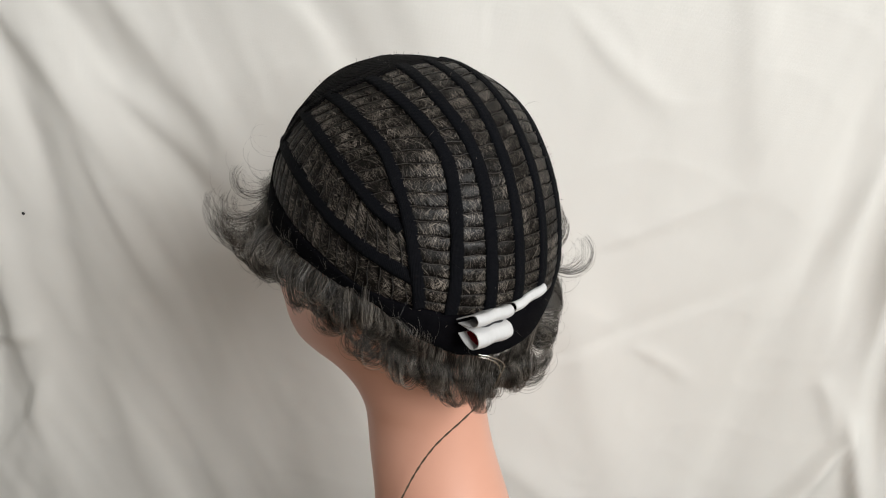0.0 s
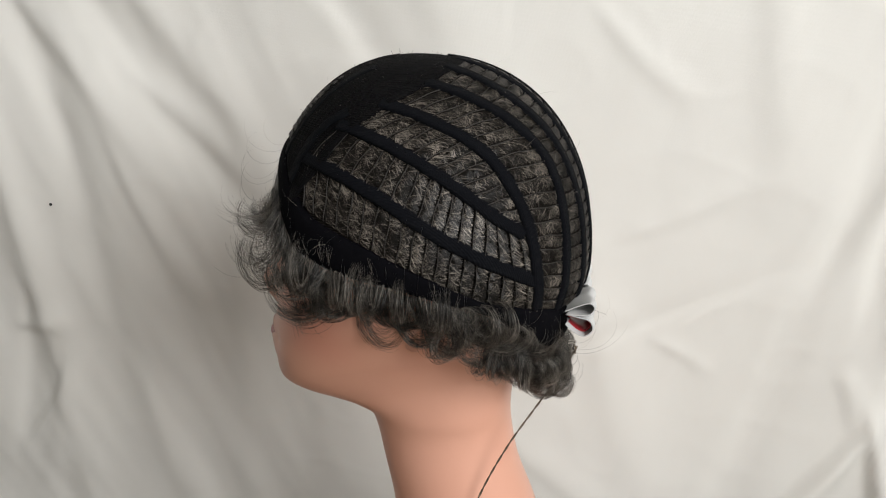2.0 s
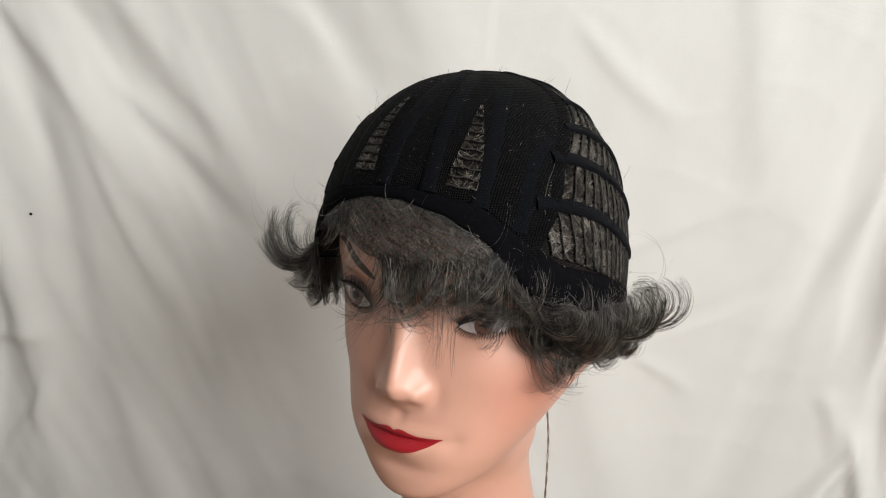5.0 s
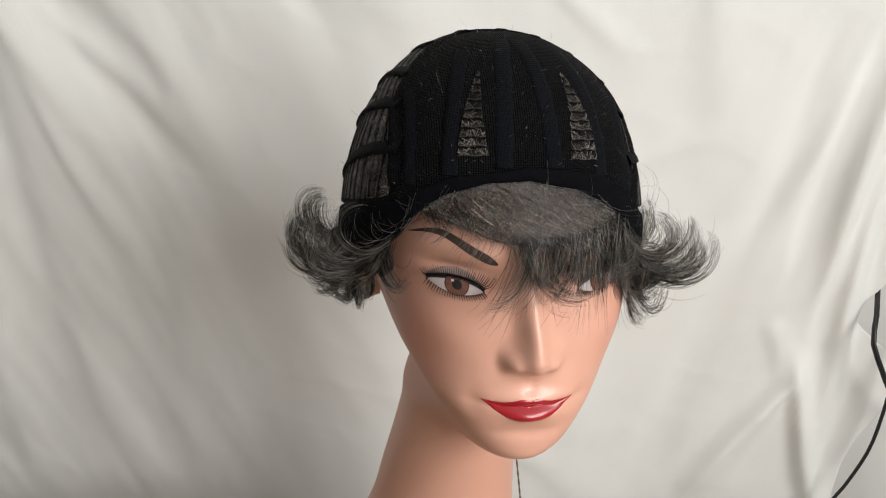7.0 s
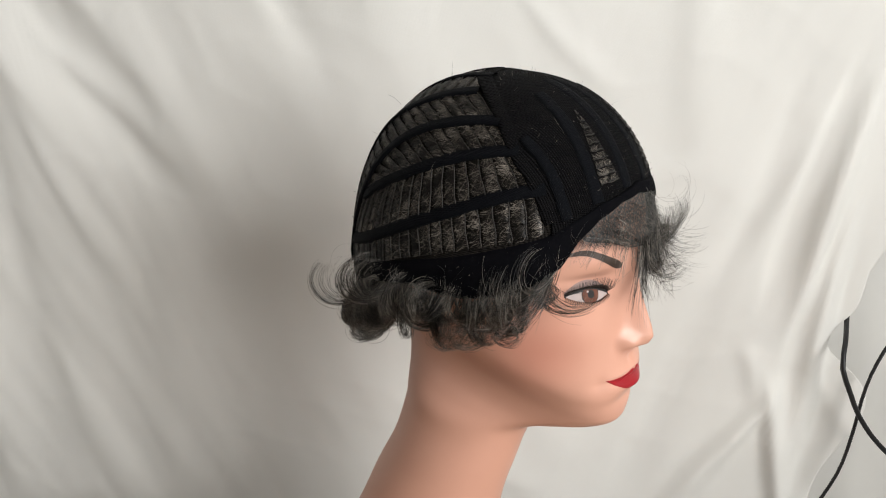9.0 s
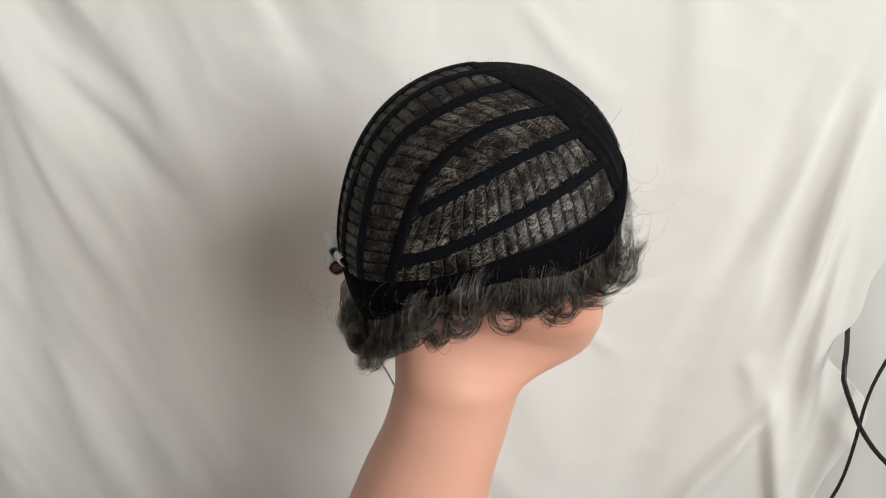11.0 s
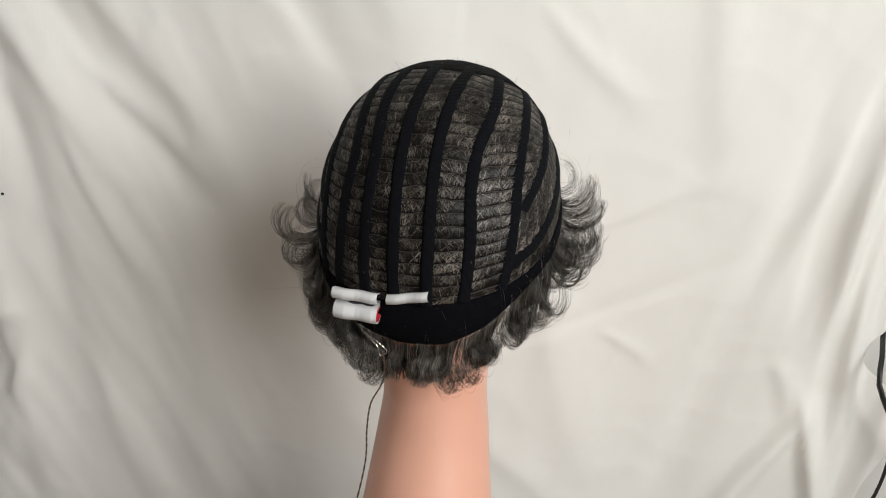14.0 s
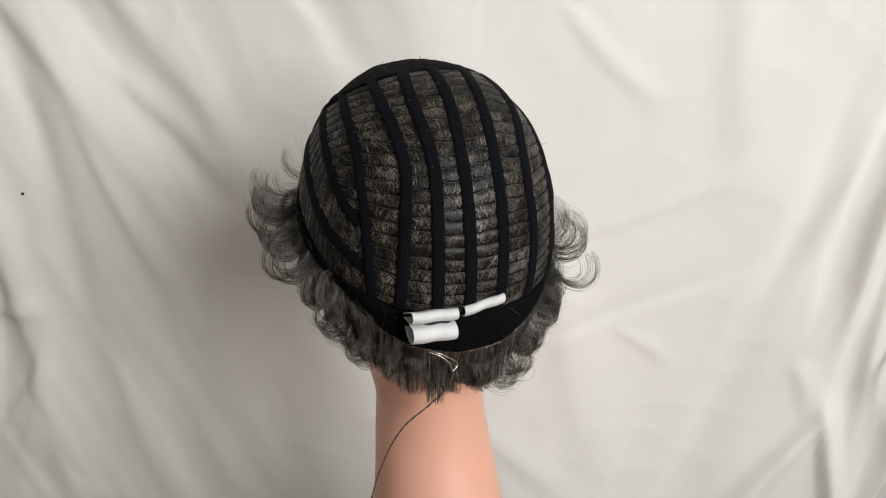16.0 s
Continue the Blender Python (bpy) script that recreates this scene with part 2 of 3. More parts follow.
# folds: x0 z0 x1 z1, half width, depth
FOLDS = [
    (-0.43, 1.27, -0.25, 1.06, 0.022, -0.0055), (-0.345, 1.165, -0.24, 1.055, 0.014, 0.006), (-0.47, 1.25, -0.33, 1.04, 0.020, 0.009), (-0.34, 1.25, -0.20, 1.03, 0.020, 0.0055),
    (-0.48, 1.30, -0.40, 0.88, 0.026, -0.009), (-0.43, 1.15, -0.33, 0.70, 0.034, 0.009), (-0.50, 1.15, -0.46, 0.72, 0.018, 0.009), (-0.56, 1.20, -0.50, 0.85, 0.020, -0.008),
    (-0.49, 0.93, -0.53, 0.73, 0.014, -0.006), (-0.455, 0.86, -0.49, 0.72, 0.014, 0.006), (-0.462, 0.838, -0.520, 0.745, 0.010, 0.006), (-0.505, 0.900, -0.455, 0.908, 0.011, 0.006), (-0.27, 0.98, -0.24, 0.62, 0.040, 0.007), (-0.38, 1.10, -0.30, 0.92, 0.012, 0.005),
    (0.33, 1.15, 0.24, 0.70, 0.026, -0.010), (0.41, 1.17, 0.385, 0.96, 0.011, 0.016), (0.385, 1.20, 0.36, 0.98, 0.010, -0.008), (0.37, 1.14, 0.30, 0.90, 0.018, 0.008),
    (0.345, 0.90, 0.375, 0.84, 0.012, 0.005), (0.375, 0.845, 0.30, 0.70, 0.013, 0.016), (0.38, 0.845, 0.44, 0.68, 0.012, 0.017), (0.405, 1.02, 0.395, 0.86, 0.010, -0.006),
    (0.425, 1.06, 0.41, 0.82, 0.009, 0.009), (0.445, 1.02, 0.425, 0.70, 0.010, -0.007), (0.12, 1.04, 0.25, 1.09, 0.010, 0.003), (0.03, 0.88, 0.26, 1.01, 0.008, -0.0025),
    (0.10, 0.98, 0.17, 0.72, 0.030, 0.005), (0.08, 1.24, 0.16, 1.17, 0.010, 0.003), (-0.10, 1.30, 0.02, 1.12, 0.030, 0.004), (0.22, 1.30, 0.27, 1.10, 0.025, 0.005),
    (-0.18, 1.28, -0.10, 1.16, 0.016, -0.004), (0.02, 0.80, 0.20, 0.66, 0.020, 0.004), (-0.36, 0.82, -0.30, 0.62, 0.020, 0.006), (0.16, 0.93, 0.21, 0.90, 0.007, 0.0025),
]


def sheet_depth(x, z):
    d = 0.012 * np.sin(x * 5.0 + 0.8) + 0.006 * np.sin(x * 13 + 2 * z)
    far = np.clip((np.abs(x + 0.05) - 0.5) / 0.3, 0, 1)
    d = d + far * 0.02 * np.sin(x * 26 + 1.5 * np.sin(z * 2))
    for x0, z0, x1, z1, w, h in FOLDS:
        dx, dz = x1 - x0, z1 - z0
        ln = math.hypot(dx, dz)
        u = ((x - x0) * dx + (z - z0) * dz) / ln ** 2
        bow = 0.010 * np.sin(u * 3.0 + x0 * 40) * (ln / 0.3)
        v = ((x - x0) * dz - (z - z0) * dx) / ln + bow
        wide = w * (0.78 + 0.55 * np.clip(u, 0, 1))
        s = v / wide
        prof = np.exp(-(np.where(s > 0, s * 1.35, s * 0.8)) ** 2)
        fade = 1 / (1 + np.exp(-(u + 0.02) * 14)) / (1 + np.exp((u - 1.02) * 10))
        d = d + 0.80 * h * prof * fade
    return d


def axis(lo, a, b, hi, coarse, fine):
    return np.concatenate([np.arange(lo, a, coarse), np.arange(a, b, fine), np.arange(b, hi + 1e-6, coarse)])


xs, zs = axis(-1.5, -0.58, 0.475, 0.475, 0.02, 0.0045), axis(0.02, 0.60, 1.36, 2.3, 0.025, 0.0045)
gx, gz = np.meshgrid(xs, zs)
edge = 0.455 + 0.05 * np.clip((gz - 1.0) / 0.12, 0, 1) + 0.035 * np.exp(-((gz - 0.84) / 0.06) ** 2) - 0.030 * np.exp(-((gz - 0.915) / 0.03) ** 2)
gx = -1.5 + (gx + 1.5) * np.where(gx > 0.38, 1 + ((edge + 1.5) / 1.975 - 1) * np.clip((gx - 0.38) / 0.095, 0, 1), 1)
ripple = np.zeros_like(gx)
for r_ in range(gx.shape[0]):
    for c_ in range(gx.shape[1]):
        x_, z_ = gx[r_, c_], gz[r_, c_]
        lean_ = 0.45 if x_ < 0 else -0.28
        across, along = x_ + lean_ * z_, z_ - lean_ * x_
        left = min(1.0, max(0.25, (-x_ - 0.05) / 0.25)) if x_ < 0 else min(1.0, max(0.25, (x_ - 0.15) / 0.2))
        ripple[r_, c_] = (noise.noise(Vector((across * 22, along * 3.5, 3.1))) * 0.0026 * left + noise.noise(Vector((across * 60, along * 11, 7.7))) * 0.0009 * left
                          + noise.noise(Vector((x_ * 8, z_ * 8, 1.7))) * 0.003 + noise.noise(Vector((x_ * 38, z_ * 30, 5.3))) * 0.0003 + noise.noise(Vector((x_ * 95 + 30 * z_, z_ * 80, 2.9))) * 0.00016
                          + (1 - abs(noise.noise(Vector((x_ * 9 + 4 * z_, z_ * 13 - 3 * x_, 8.1))))) ** 9 * 0.0006 + abs(noise.noise(Vector((across * 14 + 2 * z_, along * 9, 9.4)))) * -0.0010)
gy = SHEET_Y - sheet_depth(gx, gz) - ripple
backdrop = mesh_ob("backdrop", np.stack([gx, gy, gz], -1).reshape(-1, 3), grid_faces(len(zs), len(xs)), SHEET)
tagged(backdrop, "off-white cotton sheet draped in soft diagonal folds", "backdrop", kind="structure")
thick = backdrop.modifiers.new("hem", "SOLIDIFY")
thick.thickness, thick.offset = 0.0012, -1
i, j = int(np.argmin(abs(zs - 1.038))), int(np.argmin(abs(xs + 0.456)))
bm = bmesh.new()
bmesh.ops.create_icosphere(bm, subdivisions=2, radius=0.0016)
for v in bm.verts:
    v.co = (v.co.x * 1.1 + gx[i, j], v.co.y * 0.4 + gy[i, j] - 0.0004, v.co.z + gz[i, j])
me = bpy.data.meshes.new("speck")
bm.to_mesh(me)
bm.free()
me.materials.append(SPECK)
new("speck", me).parent = backdrop

# a second white sheet hangs behind the free edge
bx, bz = np.meshgrid(np.linspace(0.2, 1.12, 90), np.linspace(0.02, 2.3, 60))
by = 0.46 + 0.015 * np.sin(bx * 17 + 2 * bz) + 0.008 * np.sin(bx * 43 + 5 * bz) + 0.004 * np.sin(bz * 22 + bx * 9)
rear = mesh_ob("curtain_behind", np.stack([bx, by, bz], -1).reshape(-1, 3), grid_faces(60, 90), SHEET)
tagged(rear, "white cotton curtain hanging behind the edge of the sheet", "curtain", kind="structure")
rear.modifiers.new("hem", "SOLIDIFY").thickness = 0.0012

# ---- cables beside the sheet ----


def cable(points, radius, label):
    v, f = tube(spline(points, 90), radius, 10)
    return tagged(mesh_ob("cable", v, f, RUBBER), label, "cable", "cables by the sheet")


cable([(0.48, 0.34, 1.20), (0.471, 0.33, 1.0), (0.456, 0.298, 0.952), (0.437, 0.252, 0.929), (0.4315, 0.237, 0.910), (0.444, 0.234, 0.884), (0.466, 0.234, 0.849), (0.506, 0.236, 0.809), (0.60, 0.24, 0.74), (0.66, 0.25, 0.5), (0.60, 0.3, 0.006)],
      0.0026, "thick black rubber cable looping out beside the sheet")
cable([(0.56, 0.27, 1.3), (0.51, 0.262, 1.0), (0.480, 0.255, 0.917), (0.470, 0.250, 0.876), (0.468, 0.246, 0.828), (0.463, 0.242, 0.784), (0.450, 0.24, 0.742), (0.41, 0.23, 0.65), (0.38, 0.22, 0.4), (0.45, 0.2, 0.006)],
      0.0018, "thin black cable hanging in front of the sheet")

# ---- the mannequin head ----
OX, OZ = 0.02, 0.43   # from the skull's own axes to the foot of the stand
CENTRE = np.array([-0.0022 + OX, -0.0474, -0.0708 + OZ])
AX, BF, BB, CZ, EXPO = 0.0788, 0.0868, 0.0987, 0.1124, 2.25


def direction(az, el):
    """Unit direction from the skull's middle: az 0 is the face, 90 its left ear."""
    a, e = np.radians(az), np.radians(el)
    return np.stack([np.sin(a) * np.cos(e), -np.cos(a) * np.cos(e), np.sin(e)], -1)


def on_cap(d, lift=0.0):
    b = np.where(d[..., 1] < 0, BF, BB)
    r = (np.abs(d[..., 0] / AX) ** EXPO + np.abs(d[..., 1] / b) ** EXPO + np.abs(d[..., 2] / CZ) ** EXPO) ** (-1 / EXPO)
    nape = np.clip(-d[..., 2] / 0.5, 0, 1) * np.clip(d[..., 1] * 1.2, 0, 1)
    return CENTRE + (r * (1 - 0.07 * nape) + lift)[..., None] * d


BOT_AZ = [-180, -165, -150, -140, -129, -103, -77, -55, -42, -36, -27, -14, 0, 17, 31, 40, 50, 69, 90, 110, 127, 139, 156, 175, 180]
BOT_EL = [-30, -29, -22, -14, -7, 1, 3, 9, 19, 27, 33, 37, 38, 35, 28, 18, 9, 5, 2, -3, -8, -18, -26, -30, -30]
TOP_AZ = [-180, -160, -142, -122, -100, -66, -48, -40, -26, 0, 27, 40, 56, 79, 101, 121, 153, 180]
TOP_EL = [-10, -7, -3, 4, 13, 24, 29, 33, 38, 42, 39, 32, 23, 17, 8, -1, -9, -10]


def rim(az):
    return np.interp((np.asarray(az, float) + 180) % 360 - 180, BOT_AZ, BOT_EL)


# rings from the foot up: front z, front y, back z, back y, half width, middle x (mm from the skull's axes)
RINGS = np.array([
    (-430, -74, -430, 74, 76, -20), (-428, -80, -428, 80, 84, -20), (-412, -80, -412, 82, 84, -19), (-380, -72, -380, 80, 76, -16), (-330, -63, -330, 66, 61, -13),
    (-285, -59, -285, 46, 50, -10), (-245, -62, -245, 32, 44, -9), (-212, -69, -212, 19, 40, -8), (-190, -74, -184, 13, 37, -7), (-177, -79, -166, 12, 38, -5),
    (-171, -91, -147, 14, 37, -2), (-167.5, -105, -129, 19, 37, 1), (-163, -119, -113, 26, 40, 4), (-156, -129.5, -99, 33, 45, 6), (-146, -134, -90, 40, 52, 6),
    (-130, -136, -82, 45, 61, 5)])
UPPER = np.array([(-106, -131.5, -78, 47, 69, 6), (-82, -128, -68, 48, 73, 5), (-62, -126, -58, 48, 74, 2), (-44, -127.5, -44, 46.5, 74, 1), (-20, -123, -20, 41, 71, 0),
                  (0, -114, 0, 31.5, 63, 0), (18, -101, 18, 17, 52, 0), (30, -86, 30, 0, 38, 0), (37, -70, 37, -17, 24, 0), (40, -56, 40, -32, 11, 0), (40.6, -46, 40.6, -43, 1.5, 0)])
NOSE_Z = [-110, -105, -100, -95, -89, -76, -60, -45, -34]
NOSE_H = [0, 3.5, 11.5, 14.5, 13.5, 9, 4.5, 2, 0]


def bump(x, z, x0, z0, sx, sz):
    return np.exp(-((x - x0) / sx) ** 2 - ((z - z0) / sz) ** 2)


def face_relief(x, z):
    """How far the face stands out (mm) at x across and z up."""
    ax = np.abs(x)
    h = np.interp(z, NOSE_Z, NOSE_H) * np.exp(-(x / (6.2 + 3.0 * np.exp(-((z + 98) / 9) ** 2))) ** 2)
    h = h + 5.0 * bump(ax, z, 11, -99, 4.5, 5.0) - 1.5 * bump(ax, z, 16, -100, 4, 6)
    h = h - 5.0 * bump(ax, z, 30, -62, 15, 9) + 3.6 * bump(ax, z, 34, -65, 12, 7.5) - 2.2 * bump(ax, z, 34, -55, 14, 3.5) + 1.6 * bump(ax, z, 30, -44, 17, 5)
    h = h + 2.8 * bump(x, z, 0, -118.5, 16, 3.2) + 3.6 * bump(x, z, 0, -126.5, 13, 3.6) - 1.8 * bump(x, z, 0, -122, 20, 1.5) - 1.0 * bump(x, z, 0, -112, 3, 3.5)
    h = h - 2.6 * bump(x, z, 0, -138, 18, 5) + 2.0 * bump(x, z, 0, -157, 15, 8) - 1.5 * bump(ax, z, 27, -122, 5, 6)
    return h + 2.6 * bump(ax, z, 44, -88, 16, 13) - 1.5 * bump(ax, z, 50, -118, 12, 16)


def mannequin_mesh():
    keys = np.concatenate([RINGS, UPPER])
    k = np.arange(len(keys))
    s = np.concatenate([np.linspace(0, 9, 55, endpoint=False), np.linspace(9, 22, 190, endpoint=False), np.linspace(22, len(keys) - 1, 30)])
    pad = np.concatenate([[2 * keys[0] - keys[1]], keys, [2 * keys[-1] - keys[-2]]])
    i = np.minimum(s.astype(int), len(keys) - 2)
    u = (s - i)[:, None]
    a, b, c, d = pad[i], pad[i + 1], pad[i + 2], pad[i + 3]
    r = 0.5 * (2 * b + (c - a) * u + (2 * a - 5 * b + 4 * c - d) * u ** 2 + (3 * b - a - 3 * c + d) * u ** 3)
    seg = 220
    th = np.linspace(-math.pi, math.pi, seg, endpoint=False)
    th = th - 0.45 * np.sin(th)            # denser at the face
    zf, yf, zb, yb, hw, mx = [r[:, q][:, None] for q in range(6)]
    high = np.clip((zf + 185) / 30, 0, 1)
    ym = yf + (yb - yf) * (0.5 + 0.08 * high)
    co, si = np.cos(th)[None], np.sin(th)[None]
    p = 2 / (2.0 + 0.22 * high)
    x = hw * np.sign(si) * np.abs(si) ** p
    y = np.where(co > 0, ym - (ym - yf) * np.abs(co) ** p, ym + (yb - ym) * np.abs(co) ** p)
    z = zf + (zb - zf) * (y - yf) / np.maximum(yb - yf, 1e-6)
    front = np.clip((np.cos(th)[None] - 0.05) / 0.45, 0, 1) * np.clip((zf + 172) / 8, 0, 1) * np.clip((-25 - zf) / 10, 0, 1)
    y = y - face_relief(x, z) * front
    x = x + mx
    v = np.stack([x / 1000 + OX, y / 1000 + 0 * z, z / 1000 + OZ], -1)
    # the skull stays inside the cap
    rel = v - CENTRE
    r0 = np.linalg.norm(rel, axis=-1)
    d = unit(rel)
    az, el = np.degrees(np.arctan2(d[..., 0], -d[..., 1])), np.degrees(np.arcsin(np.clip(d[..., 2], -1, 1)))
    most = np.linalg.norm(on_cap(d) - CENTRE, axis=-1) - 0.0022
    near = np.clip((el - rim(az) + 22) / 10, 0, 1) * np.where(np.abs(az) < 40, np.clip((el - 8) / 8, 0, 1), 1)
    v = CENTRE + d * (r0 + np.minimum(most - r0, 0) * near)[..., None]
    n = len(s)
    f = grid_faces(n, seg, True) + [list(range(seg))[::-1], [(n - 1) * seg + q for q in range(seg)]]
    return v.reshape(-1, 3), f


from mathutils.bvhtree import BVHTree

verts, faces = mannequin_mesh()
verts, faces = [tuple(v) for v in verts], [list(q) for q in faces]
skin_tree = BVHTree.FromPolygons(verts, faces)
slots = [0] * len(faces)


def on_face(x, z, lift):
    """The face's surface at x, z (mm), lift mm in front of it."""
    hit = skin_tree.ray_cast(Vector((x / 1000 + OX, -0.4, z / 1000 + OZ)), Vector((0, 1, 0)))[0]
    return (hit.x, hit.y - lift / 1000, hit.z)


def face_patch(outline_low, outline_high, xs_, slot, lift, rows=6, crown=0.0):
    """A painted field of the face between two edges, as a thin layer that follows the surface."""
    base = len(verts)
    for q in range(rows + 1):
        w = q / rows
        for x in xs_:
            lo, hi = outline_low(x), outline_high(x)
            verts.append(on_face(x, lo + (hi - lo) * w, lift + crown * 4 * w * (1 - w)))
    new_faces = grid_faces(rows + 1, len(xs_), base=base)
    faces.extend(new_faces)
    slots.extend([slot] * len(new_faces))


def curve_at(keys_x, keys_y):
    fine = spline(list(zip(keys_x, keys_y)), 60)
    return lambda x: float(np.interp(x, fine[:, 0], fine[:, 1]))


def lens(x0, x1, zmid, up, tilt):
    """Edge of an eye or a lip: an arch between two corners."""
    def edge_at(x):
        u = min(1, max(0, (x - x0) / (x1 - x0)))
        return zmid + tilt * (u - 0.5) + up * (4 * u * (1 - u)) ** 0.8
    return edge_at


mouth = 5
mx_ = np.linspace(-23, 23, 41) + mouth


def mouth_edge(half_x, half_z):
    return lambda x: float(np.interp(abs(x - mouth), half_x, half_z))


seam = mouth_edge([0, 5, 13, 23], [-122.6, -121.9, -122.6, -120.2])
face_patch(seam, mouth_edge([0, 2.5, 5, 12, 23], [-118.4, -117.5, -117.6, -119.6, -120.1]), mx_, 1, 0.25, 6, 0.3)
face_patch(mouth_edge([0, 5, 11, 17, 23], [-129.3, -129.0, -127.2, -124.2, -120.3]), lambda x: seam(x) + 0.12, mx_, 1, 0.25, 6, 0.4)
for side in (-1, 1):
    e0, e1 = (-44.5, -18.5) if side < 0 else (28, 54)
    ex = np.linspace(e0, e1, 31)
    low, high = lens(e0, e1, -64.5, -3.7, 2.0 * side), lens(e0, e1, -64.5, 3.7, 2.0 * side)
    face_patch(lens(e0, e1, -64.5, 3.4, 2.0 * side), lens(e0, e1, -63.5, 7.8, 3.0 * side), ex, 6, 0.15, 4)
    face_patch(low, high, ex, 2, 0.3, 8)
    cx, cz = (e0 + e1) / 2 - 0.5 * side, -63.6
    for radius, slot, lift in ((5.6, 4, 0.42), (5.2, 3, 0.5), (2.3, 4, 0.6)):
        ix = np.linspace(cx - radius * 0.995, cx + radius * 0.995, 21)
        face_patch(lambda x: max(cz - math.sqrt(max(radius ** 2 - (x - cx) ** 2, 0)), low(x)), lambda x: min(cz + math.sqrt(max(radius ** 2 - (x - cx) ** 2, 0)), high(x)), ix, slot, lift, 4)
    # a glint painted in the eye-white colour at the pupil's upper edge
    glint_xs = np.linspace(cx - 2.6, cx - 1.4, 5)
    face_patch(lambda x: -62.4, lambda x: -61.4, glint_xs, 2, 0.7, 2)
    face_patch(lambda x: high(x) - 0.8, lambda x: high(x) + 1.5, ex, 4, 0.5, 2)
    bx0, bx1 = (-53, -14) if side < 0 else (20, 59)
    bxs = np.linspace(bx0, bx1, 41)
    arch = curve_at([17, 26, 40, 48, 56], [-50, -45.5, -38.5, -38.5, -42])
    half = curve_at([17, 20, 25, 42, 56], [0.5, 2.0, 2.6, 1.6, 0.2])
    face_patch(lambda x: arch(abs(x - 3)) - half(abs(x - 3)), lambda x: arch(abs(x - 3)) + half(abs(x - 3)), bxs, 5, 0.2, 4)
    rng = random.Random(5 + side)
    for upper in (True, False):
        for q in range(34 if upper else 26):
            u = (q + 0.5) / (34 if upper else 26)
            x = e0 + (e1 - e0) * u
            z = high(x) + 0.6 if upper else low(x)
            out = (u - 0.5) * 2
            ln = (7.0 if upper else 3.2) * rng.uniform(0.85, 1.15)
            p0 = np.array(on_face(x, z, 0.5))
            p2 = p0 + np.array([out * 0.7 * ln, -0.38 * ln, (0.85 if upper else -0.8) * ln]) / 1000
            p1 = (p0 + p2) / 2 + np.array([0, -0.15 * ln, -0.12 * ln if upper else 0.1 * ln]) / 1000
            tv, tf = tube([p0, p1, p2], 0.00036, 3, 0.3)
            base = len(verts)
            verts.extend(tuple(w) for w in tv)
            faces.extend([[base + w for w in g] for g in tf])
            slots.extend([4] * len(tf))
    # ear: a flattened bowl with a lobe
    ang = np.linspace(0, 2 * math.pi, 24, endpoint=False)
    base = len(verts)
    for ring_r, outw in ((1.0, 0.0), (1.06, 5.5), (0.92, 8.5), (0.7, 6.0), (0.35, 4.0), (0.05, 4.0)):
        for a in ang:
            taper = 1.0 if math.sin(a) > 0 else 0.78
            yy = -33 + 13 * ring_r * math.cos(a) * taper + 5 * math.sin(a) * ring_r
            zz = -85 + 21 * ring_r * math.sin(a)
            verts.append(((side * (61.0 + outw + 0.1 * (yy + 33)) / 1000 + OX), yy / 1000, zz / 1000 + OZ))
    g = grid_faces(6, 24, True, base)
    if side < 0:
        g = [q[::-1] for q in g]
    faces.extend(g)
    slots.extend([0] * len(g))

head = mesh_ob("mannequin_head", verts, faces, [SKIN, LIPS, EYE_WHITE, IRIS, INK, BROW, SHADOW])
head.data.polygons.foreach_set("material_index", slots)
tagged(head, "glossy flesh-coloured plastic mannequin head with red painted lips", "mannequin head")

# ---- the wig, worn inside out ----
wig = tagged(new("wig"), "grey-brown short wig turned inside out on the mannequin, black cap showing", "wig")

def band_top(az):
    return np.interp((np.asarray(az, float) + 180) % 360 - 180, TOP_AZ, TOP_EL)


def shell(name, lo, hi, lift, mat, az0, az1, nu, nv, label="", edge_drop=0.0025):
    """A piece of cap between two edges, rounded back to the skull along both."""
    az = np.linspace(az0, az1, nu)
    w = np.linspace(0, 1, nv)
    A, W = np.meshgrid(az, w, indexing="ij")
    L, Hh = np.asarray(lo(az))[:, None], np.asarray(hi(az))[:, None]
    lifts = lift - edge_drop * (np.exp(-W * nv * 0.9) + np.exp(-(1 - W) * nv * 0.9))
    v = on_cap(direction(A, L + (Hh - L) * W), lifts)
    return mesh_ob(name, v.reshape(-1, 3), grid_faces(nu, nv), mat, wig, label)


shell("cap_net", lambda a: rim(a) + 1, lambda a: 90 + 0 * a, 0.0, NET, -180, 180, 145, 60, "black net cap base", 0.0)
shell("rim_band", rim, band_top, 0.0026, VELVET, -180, 180, 241, 14, "soft black velvet rim band")

# front knit panel ahead of the arch, in two halves with a raised seam
ARCH = [(42, 26), (52, 38), (61, 51), (74, 60), (98, 69), (135, 77), (180, 80), (-135, 78), (-95, 73), (-70, 62), (-61, 53), (-52, 44), (-46, 33)]


def dirs(ctrl, n):
    return unit(spline(direction(np.array([c[0] for c in ctrl], float), np.array([c[1] for c in ctrl], float)), n))


